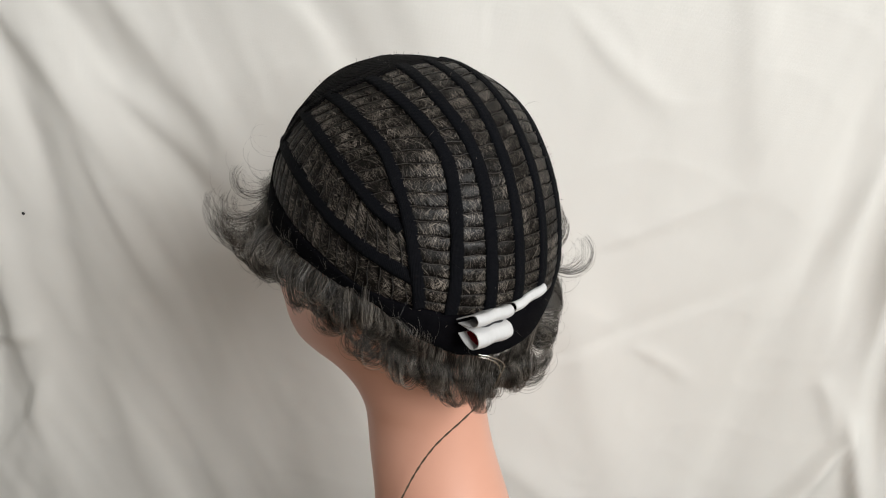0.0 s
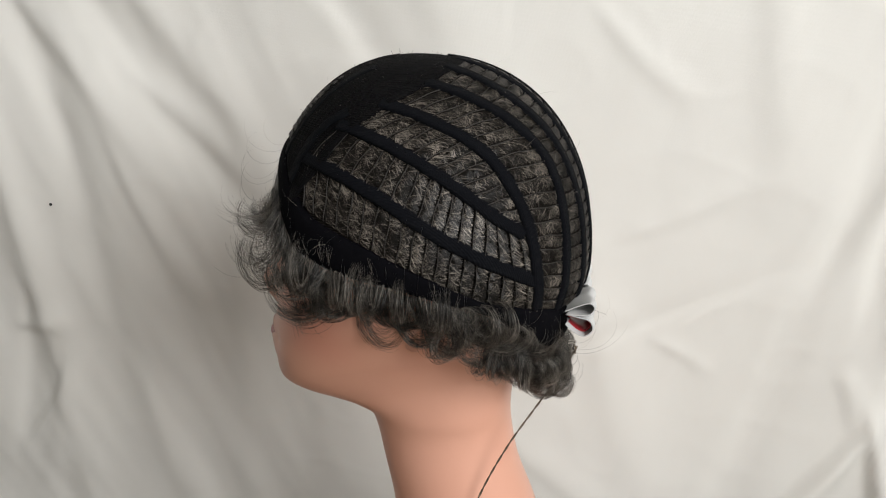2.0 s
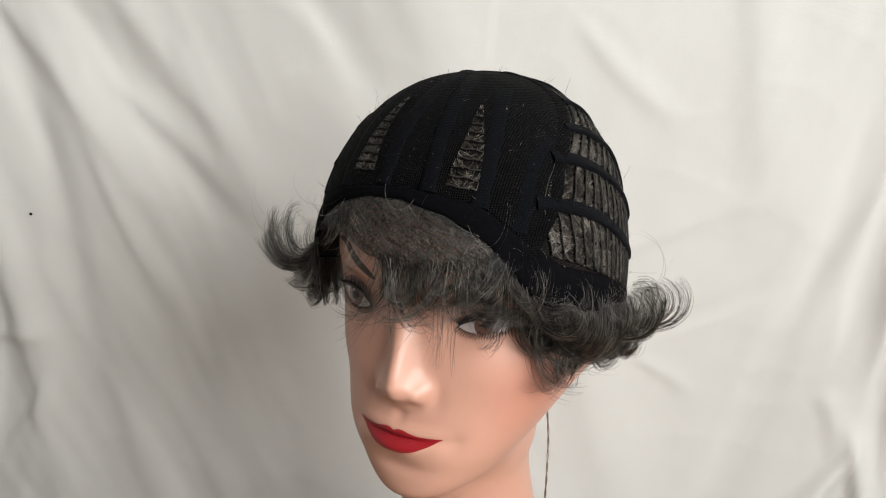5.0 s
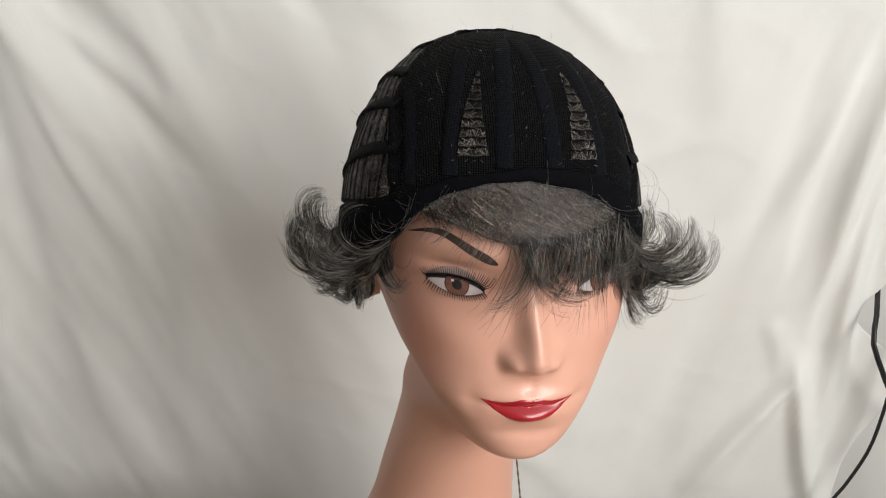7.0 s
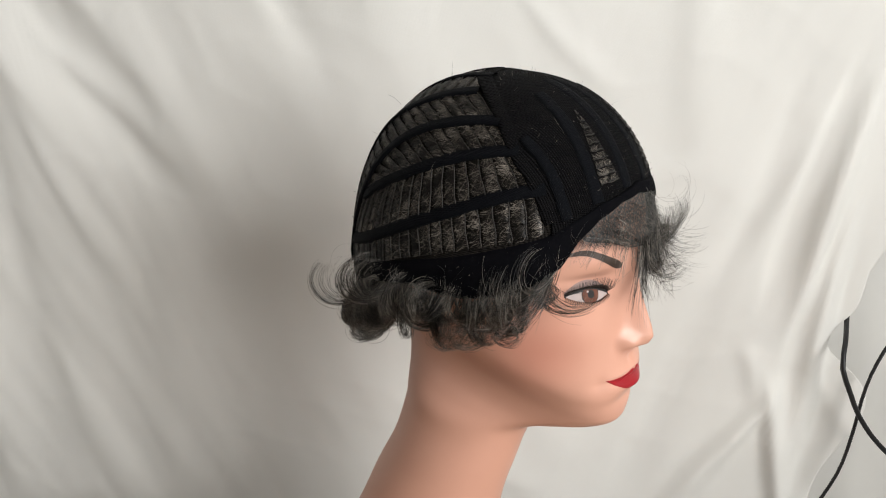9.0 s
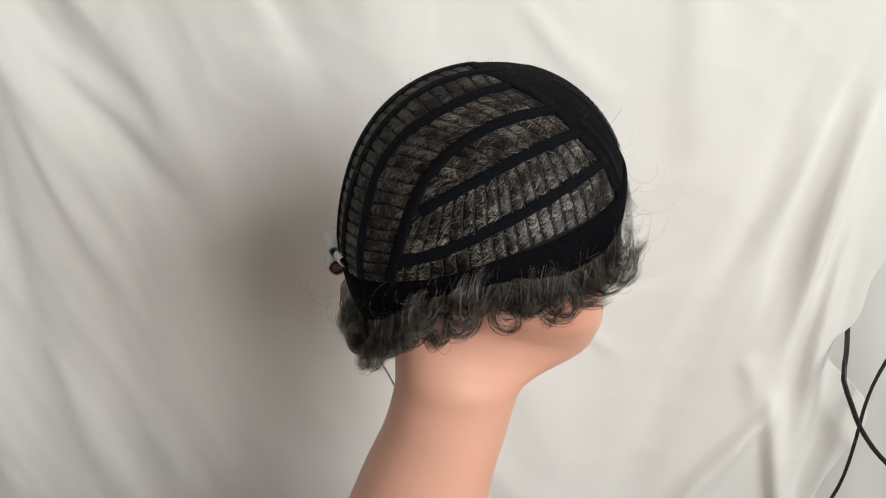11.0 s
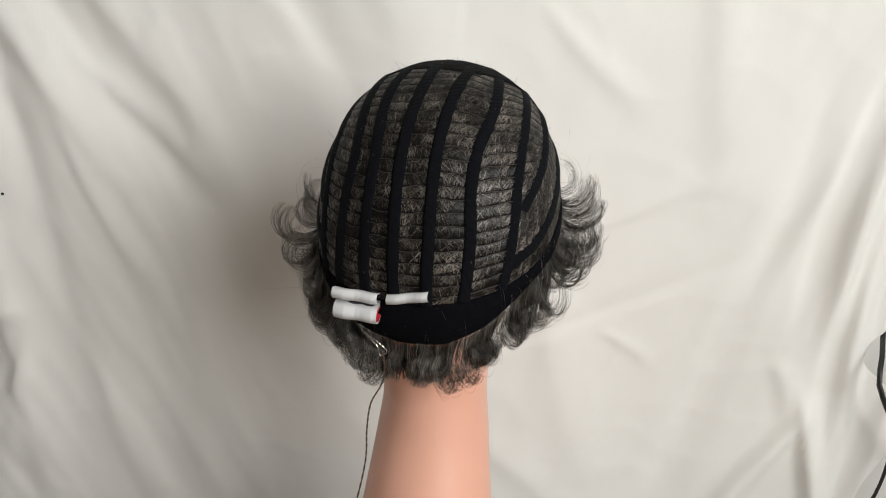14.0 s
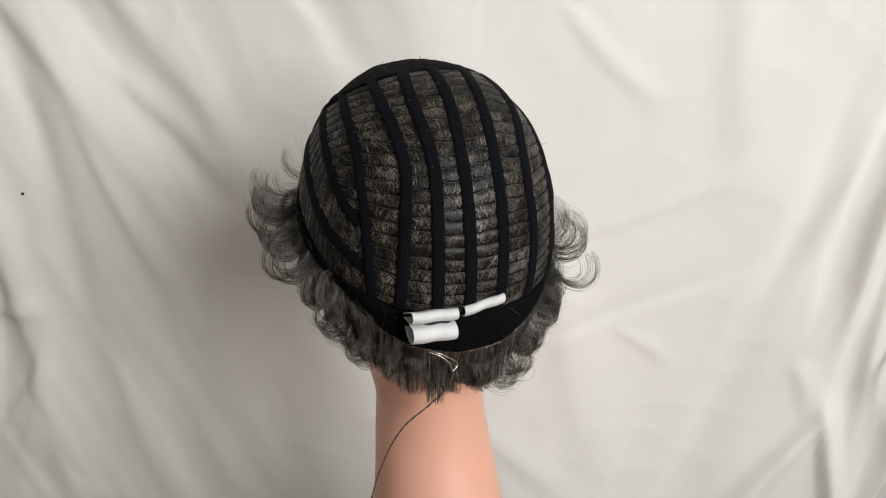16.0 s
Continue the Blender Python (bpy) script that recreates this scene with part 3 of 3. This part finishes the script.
def patch(name, A, B, lift, mat, nv, label="", crown=0.0, edge_drop=0.002):
    """Cap cloth stretched between two lines of directions."""
    w = np.linspace(0, 1, nv)
    d = unit(A[:, None] * (1 - w)[None, :, None] + B[:, None] * w[None, :, None])
    lifts = lift + crown * np.sin(w * math.pi) - edge_drop * (np.exp(-w * nv * 0.9) + np.exp(-(1 - w) * nv * 0.9))
    v = on_cap(d, np.broadcast_to(lifts, d.shape[:2]))
    return mesh_ob(name, v.reshape(-1, 3), grid_faces(len(A), nv), mat, wig, label)


n_arch = 161
front_az = np.linspace(44, -46, n_arch)
patch("front_panel", dirs([(a, e) for a, e in zip(front_az[::8], band_top(front_az[::8]) - 1)], n_arch), dirs(ARCH, n_arch), 0.0016, PANEL, 40, "ribbed black knit front panel")


def strip(ctrl, width=0.0072, lift=0.0024, name="elastic_strip", n=44, mat=None):
    d = dirs(ctrl, n)
    p = on_cap(d, np.full(n, lift))
    t = unit(np.gradient(p, axis=0))
    side = unit(np.cross(t, d))
    w = np.array([-0.5, -0.5, -0.25, 0.25, 0.5, 0.5]) * width
    h = np.array([-0.0022, -0.0002, 0.0003, 0.0003, -0.0002, -0.0022])
    wob = 1 + 0.05 * np.sin(np.arange(n) * 0.9 + ctrl[0][0])
    v = p[:, None] + side[:, None] * w[None, :, None] * wob[:, None, None] + d[:, None] * h[None, :, None]
    return mesh_ob(name, v.reshape(-1, 3), grid_faces(n, 6), mat or ELASTIC, wig)


L1 = [(47, 40), (82, 34), (106, 22), (124, 12), (140, 4)]
L2 = [(58, 52), (92, 47), (114, 36), (127, 26), (136, 20)]
L3 = [(76, 61), (108, 55), (126, 45), (134, 33), (138, 22), (141, 4), (142, -6)]
L4 = [(103, 69), (133, 59), (147, 47), (152, 37), (153, 24), (153, 6), (152, -8)]
S3 = [(126, 76), (151, 60), (160, 46), (163, 35), (164, 20), (165, -9)]
S4 = [(165, 80), (172, 64), (173, 47), (174, 33), (175, 12), (176, -9)]
S5 = [(-125, 80), (-166, 62), (-172, 45), (-173, 29), (-173, 11), (-173, -9)]
S6 = [(-106, 72), (-141, 58), (-155, 44), (-159, 31), (-159, 14), (-160, -7)]
P2 = [(-74, 63), (-112, 57), (-130, 46), (-138, 34), (-141, 22), (-144, 5), (-146, -4)]
P3 = [(-61, 54), (-95, 49), (-118, 38), (-137, 24)]
P4 = [(-49, 43), (-84, 35), (-109, 23), (-129, 11), (-143, 5)]
BAND_L = [(50, 26), (79, 17), (101, 8), (121, -1), (141, -6)]
BAND_R = [(-47, 30), (-66, 25), (-100, 14), (-122, 4), (-144, -3)]
for line in (L1, L2, L3, L4, S3, S4, S5, S6, P2, P3, P4):
    strip(line)
strip(ARCH, 0.0085, 0.0019, "arch_tape", 120, PANEL)
for line in ([(-9, 41), (-10, 62), (-14, 82)], [(9, 41), (10, 62), (14, 82)], [(-27, 38), (-32, 58), (-46, 74)], [(27, 38), (33, 58), (46, 74)], [(-40, 34), (-46, 48), (-58, 58)], [(40, 32), (46, 48), (58, 57)]):
    strip(line, 0.0085, 0.00165, "front_tape", 30, ELASTIC)


def weft_panel(A, B, va=(0, 1), vb=(0, 1), seed=0, density=2500, lift=0.0, rows_mm=7.6):
    """Rows of machine-sewn hair between two tapes: a stitched ridge a row, and the short hairs that lie over it."""
    rng = np.random.RandomState(seed)
    n = 80
    DA, DB = dirs(A, 200), dirs(B, 200)
    ia, ib = np.linspace(va[0] * 199, va[1] * 199, n), np.linspace(vb[0] * 199, vb[1] * 199, n)
    pick = lambda D, i: np.stack([np.interp(i, np.arange(200), D[:, k]) for k in range(3)], -1)
    DA, DB = pick(DA, ia), pick(DB, ib)

    def at(s, v, lf):
        f = np.clip(v, 0, 1) * (n - 1)
        d = unit(pick2(DA, f) * (1 - s)[..., None] + pick2(DB, f) * s[..., None])
        return on_cap(d, lf), d

    def pick2(D, f):
        return np.stack([np.interp(f, np.arange(n), D[:, k]) for k in range(3)], -1)

    mid = on_cap(unit(DA + DB), np.zeros(n))
    length = np.linalg.norm(np.diff(mid, axis=0), axis=1).sum()
    width = np.linalg.norm(on_cap(DA, np.zeros(n)) - on_cap(DB, np.zeros(n)), axis=1)
    rows = max(2, int(round(length * 1000 / rows_mm)))
    for k in range(rows):
        # the stitched ridge
        sv = np.linspace(0.0, 1.0, 14)
        wave = 0.00035 / length * np.sin(sv * 9 + k * 2.1 + seed)
        p, d = at(sv, (k + 0.35) / rows + wave, 0.0017 + lift + 0 * sv)
        V, F = tube(p, 0.00028, 5)
        slot = [0] * len(F)
        # its hairs
        here = np.interp((k + 0.5) / rows, np.linspace(0, 1, n), width)
        count = max(6, int(length / rows * here * density * 1000))
        s0 = rng.uniform(0.02, 0.98, count)
        tuft = np.round(s0 * here / 0.0024) + k * 17
        lean = (np.sin(tuft * 2.399) * 0.0024 + rng.normal(0, 0.0015, count)) / here
        u = np.linspace(0, 1, 4)[None]
        reach = rng.uniform(0.40, 0.90, count)[:, None]
        vv = (k + 0.36 + u * reach) / rows
        ss = np.clip(s0[:, None] + lean[:, None] * (u * 1.6 - 0.3), 0.0, 1.0)
        lf = 0.0003 + lift + rng.uniform(0, 0.0008, count)[:, None] + 0.0008 * np.sin(np.clip(u * 1.1, 0, 1) * math.pi * 0.85)
        p, d = at(ss, vv, lf)
        t = unit(np.gradient(p, axis=1))
        side = unit(np.cross(t, d)) * rng.uniform(0.00006, 0.00012, count)[:, None, None]
        v = np.stack([p - side, p + side], 2).reshape(-1, 3)
        i = (np.arange(count)[:, None] * 8 + np.arange(3)[None] * 2).reshape(-1) + len(V)
        F += np.stack([i, i + 1, i + 3, i + 2], -1).tolist()
        slot += [1] * len(i)
        row = mesh_ob("weft", np.concatenate([V, v]), F, [STITCH, HAIR_DARK], wig)
        row.data.polygons.foreach_set("material_index", slot)


for q, (A, B, va, vb) in enumerate([
        (BAND_L, L1, (0, 1), (0, 1)), (L1, L2, (0, 1), (0, 1)), (L2, L3, (0, 1), (0, 0.74)), (L3, L4, (0, 1), (0, 1)), (L4, S3, (0, 1), (0, 1)), (S3, S4, (0, 1), (0, 1)),
        (S4, S5, (0, 1), (0, 1)), (S5, S6, (0, 1), (0, 1)), (S6, P2, (0, 1), (0, 1)), (P2, P3, (0, 0.78), (0, 1)), (P3, P4, (0, 1), (0, 1)), (P4, BAND_R, (0, 1), (0, 1))]):
    weft_panel(A, B, va, vb, q)
weft_panel([(-25, 42), (-26, 52), (-25, 66)], [(-14, 43), (-18, 53), (-24, 66)], seed=31, lift=0.0006, rows_mm=4.6, density=2600)
weft_panel([(15, 42), (19, 53), (26, 66)], [(26, 41), (28, 52), (27, 66)], seed=32, lift=0.0006, rows_mm=4.6, density=2600)

# lace front below the hairline band
lace_az = np.linspace(-38, 37, 60)


def lace_low(a):
    return np.interp(a, [-38, -33, -22, -10, 3, 16, 30, 37], [31, 27, 25.5, 22, 20.5, 21, 23, 26])


shell("lace_front", lace_low, lambda a: rim(a) + 2, 0.0012, LACE, -37.5, 36.5, 60, 24, "sheer grey gauze lace front", 0.0008)

lace_rng = np.random.RandomState(77)
count = 900
la = lace_rng.uniform(-36, 35, count)
le = lace_low(la) + (rim(la) - lace_low(la)) * lace_rng.uniform(0, 1, count)
u = np.linspace(0, 1, 4)[None]
p = on_cap(direction(la[:, None] + u * lace_rng.normal(3, 3, count)[:, None], le[:, None] - u * lace_rng.uniform(1.0, 4.0, count)[:, None]), 0.0014 + 0.0012 * u + 0 * la[:, None])
side = unit(np.cross(unit(np.gradient(p, axis=1)), unit(p - CENTRE))) * lace_rng.uniform(0.00004, 0.00008, count)[:, None, None]
i = (np.arange(count)[:, None] * 8 + np.arange(3)[None] * 2).reshape(-1)
tagged(mesh_ob("knotted_hair", np.stack([p - side, p + side], 2).reshape(-1, 3), np.stack([i, i + 1, i + 3, i + 2], -1), HAIR_DARK, wig, "short grey hairs knotted into the lace"), kind="stuff")

# ---- hair that hangs from the rim ----

def lock(az, n, length, a0, a1, power, yaw=0.0, spread=4.0, el=0.0, seed=0, wild=1.0, rootel=None, thick_mm=0.15, clump=0.75, hold=0.0, stray=0.06):
    """One lock: strands side by side that leave the rim at a0 degrees, keep on for a while, then curl to a1 (0 straight out, -90 down) and gather towards the tip."""
    rng = np.random.RandomState(seed)
    st = 20
    A = az + rng.uniform(-1, 1, n) * spread
    E = (rim(A) if rootel is None else np.full(n, float(rootel))) + el + rng.uniform(-1.0, 2.0, n)
    root = on_cap(direction(A, E), np.full(n, 0.0006) + rng.uniform(0, 0.0015, n))
    mid = root.mean(axis=0)
    loose = np.where(rng.uniform(0, 1, n) < stray, 4.0, 1.0) * wild
    yw = np.radians(az + yaw + (A - az) * 0.5 + rng.normal(0, 1, n) * 4 * loose)
    h = np.stack([np.sin(yw), -np.cos(yw), 0 * yw], -1)
    z = np.array([0, 0, 1.0])
    lat = np.cross(h, z)
    u = np.linspace(0, 1, st)[None]
    L = length * (1 - 0.30 * rng.uniform(0, 1, n)[:, None] ** 2.0)
    s0 = a0 + (rng.normal(0, 5, n) * loose)[:, None]
    s1 = a1 + (rng.normal(0, 14, n) * loose)[:, None]
    w = np.clip((u - hold) / (1 - hold), 0, 1) ** power
    ang = np.radians(s0 + (s1 - s0) * w)
    vec = np.cos(ang)[..., None] * h[:, None] + np.sin(ang)[..., None] * z + ((rng.normal(0, 0.07, n) * loose)[:, None] * (0.4 + u))[..., None] * lat[:, None]
    vec = unit(vec)
    p = root[:, None] + np.concatenate([np.zeros((n, 1, 3)), np.cumsum(vec[:, :-1] * (L / (st - 1))[..., None], axis=1)], 1)
    p = p + ((mid - root)[:, None] * (clump * rng.uniform(0.7, 1.0, n))[:, None, None]) * (u ** 0.9)[..., None]
    nn = unit(np.cross(vec, lat[:, None]))
    lt = unit(np.cross(nn, vec))
    r = (rng.uniform(0.6, 1.25, n)[:, None] * thick_mm / 1000 * (1.0 - 0.75 * u ** 2))[..., None]
    ring = np.stack([p + nn * r, p - 0.5 * nn * r + 0.87 * lt * r, p - 0.5 * nn * r - 0.87 * lt * r], 2)
    v = ring.reshape(-1, 3)
    i = (np.arange(n)[:, None] * st + np.arange(st - 1)[None]).reshape(-1, 1) * 3
    f = np.concatenate([np.concatenate([i + k, i + (k + 1) % 3, i + 3 + (k + 1) % 3, i + 3 + k], 1) for k in range(3)])
    return mesh_ob("hair_lock", v, f, HAIR, wig)


rng = random.Random(11)
seed = 100
# nape: falls close to the neck, then rolls outwards in full curls
for k in range(17):
    az = 133 + k * 94 / 16 + rng.uniform(-2, 2)
    swing = rng.uniform(-38, 38)
    for layer in range(2):
        lock(az + 2 * layer, 85, rng.uniform(0.046, 0.059) - 0.005 * layer, rng.uniform(-116, -104) + 4 * layer, rng.uniform(130, 230), rng.uniform(0.9, 1.2), swing + rng.uniform(-8, 8), 4.6, -1 + 1.5 * layer, seed, 0.32, None, 0.135, 0.60, rng.uniform(0.20, 0.36), 0.10)
        seed += 1
for sgn in (-1, 1):
    # an under-layer that lies on the cheek and behind the ear, its ends curled to the side
    for k in range(16):
        az = 48 + k * 84 / 15 + rng.uniform(-2, 2)
        turn = rng.choice([-1, -1, 1]) * rng.uniform(48, 92)
        for layer in range(2):
            lock(sgn * (az + 2 * layer), 46, rng.uniform(0.040, 0.066) - (0.007 if sgn < 0 else 0.0), rng.uniform(-118, -62), rng.uniform(60, 250), rng.uniform(0.9, 1.3), sgn * -turn + rng.uniform(-14, 14), 3.0, -1 + layer, seed, 0.45, None, 0.135, 0.85, rng.uniform(0.05, 0.30), 0.12)
            seed += 1
    # open flips that stand away from it, in narrow locks with gaps between
    for k in range(13 if sgn < 0 else 11):
        az = 50 + k * (72 / (12 if sgn < 0 else 10)) + rng.uniform(-2.5, 2.5)
        lock(sgn * az, 32, rng.uniform(0.052, 0.070) - (0.012 if sgn < 0 and az < 78 else 0), rng.uniform(-60, -40) + (12 if az < 78 else 0), rng.uniform(140, 225) - (60 if az < 78 else 0), rng.uniform(0.9, 1.2), sgn * rng.uniform(-14, 32), 2.6, 0, seed, 0.34, None, 0.14, 0.94, 0.12, 0.10)
        seed += 1
        lock(sgn * (az + 3), 9, rng.uniform(0.034, 0.050), rng.uniform(-64, -40), rng.uniform(80, 180), 1.0, sgn * rng.uniform(-30, 30), 1.6, 0, seed, 0.6, None, 0.10, 0.85, 0.15, 0.2)
        seed += 1
    # fuller curls behind the ear
    for k in range(5):
        az = 104 + k * 7 + rng.uniform(-2, 2)
        lock(sgn * az, 50, rng.uniform(0.056, 0.068), rng.uniform(-104, -92), rng.uniform(120, 260), 1.1, sgn * rng.choice([-70, -55, 60]), 3.4, 0, seed, 0.4, None, 0.135, 0.85, 0.28, 0.12)
        seed += 1
# short wisps that cross the band
for k in range(40):
    az = rng.choice([rng.uniform(38, 110), rng.uniform(250, 322), rng.uniform(48, 312)])
    lock(az, 5, rng.uniform(0.008, 0.018), rng.uniform(-20, 80), rng.uniform(60, 200), 1.2, rng.uniform(-110, 110), 3, 2, seed, 1.8, None, 0.06, 0.0)
    seed += 1
# temples
for az, yaw in ((-56, -40), (-52, -45), (-48, -55), (-45, -60)):
    lock(az, 24, rng.uniform(0.052, 0.066), -42, rng.uniform(100, 190), 1.0, yaw, 2.6, 0, seed, 0.45, None, 0.13, 0.85, 0.1, 0.15)
    seed += 1
    lock(az, 36, rng.uniform(0.024, 0.036), -82, rng.uniform(-60, 40), 1.3, yaw, 3.0, 0, seed, 0.8, None, 0.13, 0.5)
    seed += 1
for az, yaw in ((36, 25), (40, 35), (44, 30), (48, 25), (52, 20)):
    lock(az, 28, rng.uniform(0.050, 0.064), -58, rng.uniform(80, 160), 1.2, yaw, 2.6, 0, seed, 0.5, None, 0.13, 0.85, 0.1, 0.15)
    seed += 1
    lock(az, 40, rng.uniform(0.044, 0.058), -92, rng.uniform(-30, 120), 1.6, yaw + rng.choice([-60, 50]), 3.4, 0, seed, 0.7, None, 0.13, 0.6, 0.2)
    seed += 1
# fringe over the left brow, its ends rolled to the side
for k in range(16):
    az = -3 + k * 3.0
    swing = rng.choice([-1, 1, 1]) * rng.uniform(50, 85)
    lock(az, 34, rng.uniform(0.034, 0.048) + 0.004 * (k > 6), rng.uniform(-84, -68), rng.uniform(10, 150), rng.uniform(1.1, 1.5), swing, 2.8, 0.0, seed, 0.6, float(lace_low(az)) + 1, 0.13, 0.6, 0.25, 0.15)
    seed += 1
    lock(az, 14, rng.uniform(0.034, 0.054), rng.uniform(-84, -66), rng.choice([-160, -120, -60, 30]) + rng.uniform(-20, 20), 1.1, rng.uniform(-70, 70), 2.6, 0.0, seed, 1.0, float(lace_low(az)) + 1, 0.105, 0.4)
    seed += 1
for k in range(6):
    az = -34 + k * 5
    lock(az, 12, rng.uniform(0.014, 0.028), -70, rng.uniform(-60, 20), 1.3, rng.uniform(-80, -40), 2.6, 0.0, seed, 1.2, float(lace_low(az)) + 1, 0.09)
    seed += 1
# stray hairs round the rim
for k in range(16):
    lock(k * 22.5 + 5, 3, rng.uniform(0.04, 0.065), rng.uniform(-60, 0), rng.uniform(80, 260), 1.2, rng.uniform(-40, 40), 9, 2, seed, 2.0, None, 0.06, 0.0)
    seed += 1

# fine fluff over the whole cap
fluff_rng = np.random.RandomState(5)
count = 2600
fa, fe = fluff_rng.uniform(-180, 180, count), np.degrees(np.arcsin(fluff_rng.uniform(-0.35, 1, count)))
keep = fe > rim(fa) + 3
fa, fe = fa[keep], fe[keep]
count = len(fa)
u = np.linspace(0, 1, 5)[None]
long_ = np.where(fluff_rng.uniform(0, 1, count) < 0.03, fluff_rng.uniform(0.008, 0.020, count), fluff_rng.uniform(0.001, 0.0034, count))
base_d = direction(fa, fe)
along = unit(np.cross(base_d, unit(fluff_rng.normal(0, 1, (count, 3)))))
rise = np.radians(fluff_rng.uniform(15, 75, count))
bend = fluff_rng.uniform(-1.6, 0.6, count)
ang = rise[:, None] + bend[:, None] * u
p = on_cap(base_d, np.full(count, 0.0014))[:, None] + np.cumsum((np.cos(ang)[..., None] * along[:, None] + np.sin(ang)[..., None] * base_d[:, None]) * (long_ / 5)[:, None, None], axis=1)
side = unit(np.cross(along, base_d))[:, None] * 0.00006
i = (np.arange(count)[:, None] * 10 + np.arange(4)[None] * 2).reshape(-1)
tagged(mesh_ob("fluff", np.stack([p - side, p + side], 2).reshape(-1, 3), np.stack([i, i + 1, i + 3, i + 2], -1), HAIR_DARK, wig, "fine loose fibres on the cap"), kind="stuff")

# ---- sewn-in labels at the nape ----


def tape(name, x0, x1, section, mat, tilt=0.0, label=""):
    """A narrow satin tape: a folded section (y, z) drawn out from x0 to x1."""
    s = spline([(0, 0.042 + (a - 0.048) * 0.68, -0.0885 + (b + 0.0885) * 0.82) for a, b in section], 40)
    nrm = np.stack([0 * s[:, 0], -np.gradient(s[:, 2]), np.gradient(s[:, 1])], -1)
    nrm = unit(nrm) * 0.00025
    loop = np.concatenate([s + nrm, (s - nrm)[::-1]])
    xs_ = np.linspace(x0, x1, 9)
    v = np.stack([loop + np.array([x + OX, 0.0006 * math.sin(q * 1.3), OZ + tilt * (x - x0)]) for q, x in enumerate(xs_)])
    m = len(loop)
    f = grid_faces(9, m, True)
    half = len(s)
    for r_ in (0, 8):
        f += [[r_ * m + q, r_ * m + q + 1, r_ * m + m - 2 - q, r_ * m + m - 1 - q] for q in range(half - 1)]
    return mesh_ob(name, v.reshape(-1, 3), f, mat, wig, label, smooth=False)


tape("care_label", 0.014, 0.042, [(0.047, -0.0865), (0.056, -0.0825), (0.066, -0.0795), (0.070, -0.083), (0.066, -0.0875), (0.056, -0.0885), (0.049, -0.0885)], WHITE_TAPE, 0.02, "white satin care label folded into a roll")
lower = tape("care_label", 0.014, 0.041, [(0.048, -0.089), (0.058, -0.0905), (0.067, -0.0925), (0.070, -0.0985), (0.064, -0.1035), (0.056, -0.1015), (0.048, -0.096)], WHITE_TAPE, 0.02, "white label roll with red and grey print")
tape("red_lining", 0.0138, 0.036, [(0.050, -0.0925), (0.058, -0.0925), (0.0655, -0.0942), (0.0680, -0.0985), (0.0636, -0.1022), (0.0565, -0.1003), (0.050, -0.0965)], RED_TAPE, 0.02, "red printed inner face")
tape("size_label", -0.016, 0.009, [(0.049, -0.079), (0.057, -0.0755), (0.064, -0.0735), (0.067, -0.077), (0.063, -0.081), (0.056, -0.082), (0.049, -0.081)], WHITE_TAPE, -0.22, "small white size label rolled up")
tape("print_bar", 0.017, 0.033, [(0.0595, -0.0899), (0.0612, -0.0902), (0.0628, -0.0906)], GREY_PRINT, 0.02, "dark row of print")
tape("print_bar", 0.018, 0.036, [(0.0540, -0.0890), (0.0555, -0.0892), (0.0572, -0.0895)], GREY_PRINT, 0.02, "dark row of print")

# ---- thread and pin that hang from the nape ----
hanger = tagged(new("hanging_thread"), "thin metallic thread tied to a small silver pin at the nape", "thread")
q = spline([(0.011, 0.050, -0.120), (0.012, 0.041, -0.140), (0.018, 0.029, -0.158), (0.029, 0.013, -0.182), (0.0355, -0.001, -0.212), (0.040, -0.013, -0.250), (0.049, -0.010, -0.30), (0.063, 0.0, -0.36), (0.078, 0.02, -0.4285)], 120) + np.array([OX, 0, OZ])
for ph in (0, math.pi):
    tw = q + 0.00035 * np.stack([np.cos(np.arange(120) * 1.1 + ph), np.sin(np.arange(120) * 1.1 + ph), 0 * np.arange(120)], -1)
    v, f = tube(tw, 0.0004, 5)
    mesh_ob("thread_strand", v, f, CORD, hanger)
v, f = tube(spline([(0.027, 0.054, -0.110), (0.020, 0.058, -0.1125), (0.012, 0.0585, -0.1175), (0.009, 0.058, -0.1215), (0.013, 0.059, -0.124), (0.0145, 0.0588, -0.119), (0.020, 0.0575, -0.1142), (0.027, 0.054, -0.1115)], 70) + np.array([OX, -0.010, OZ]), 0.0004, 6)
mesh_ob("safety_pin", v, f, METAL, hanger, "small silver wire pin")


def motions():
    for thing in (head, wig, hanger):
        walk(thing, [(t, pose(x, y, TABLE_Z, 0, 0, turn)) for t, x, y, turn in TURNS])


motions()
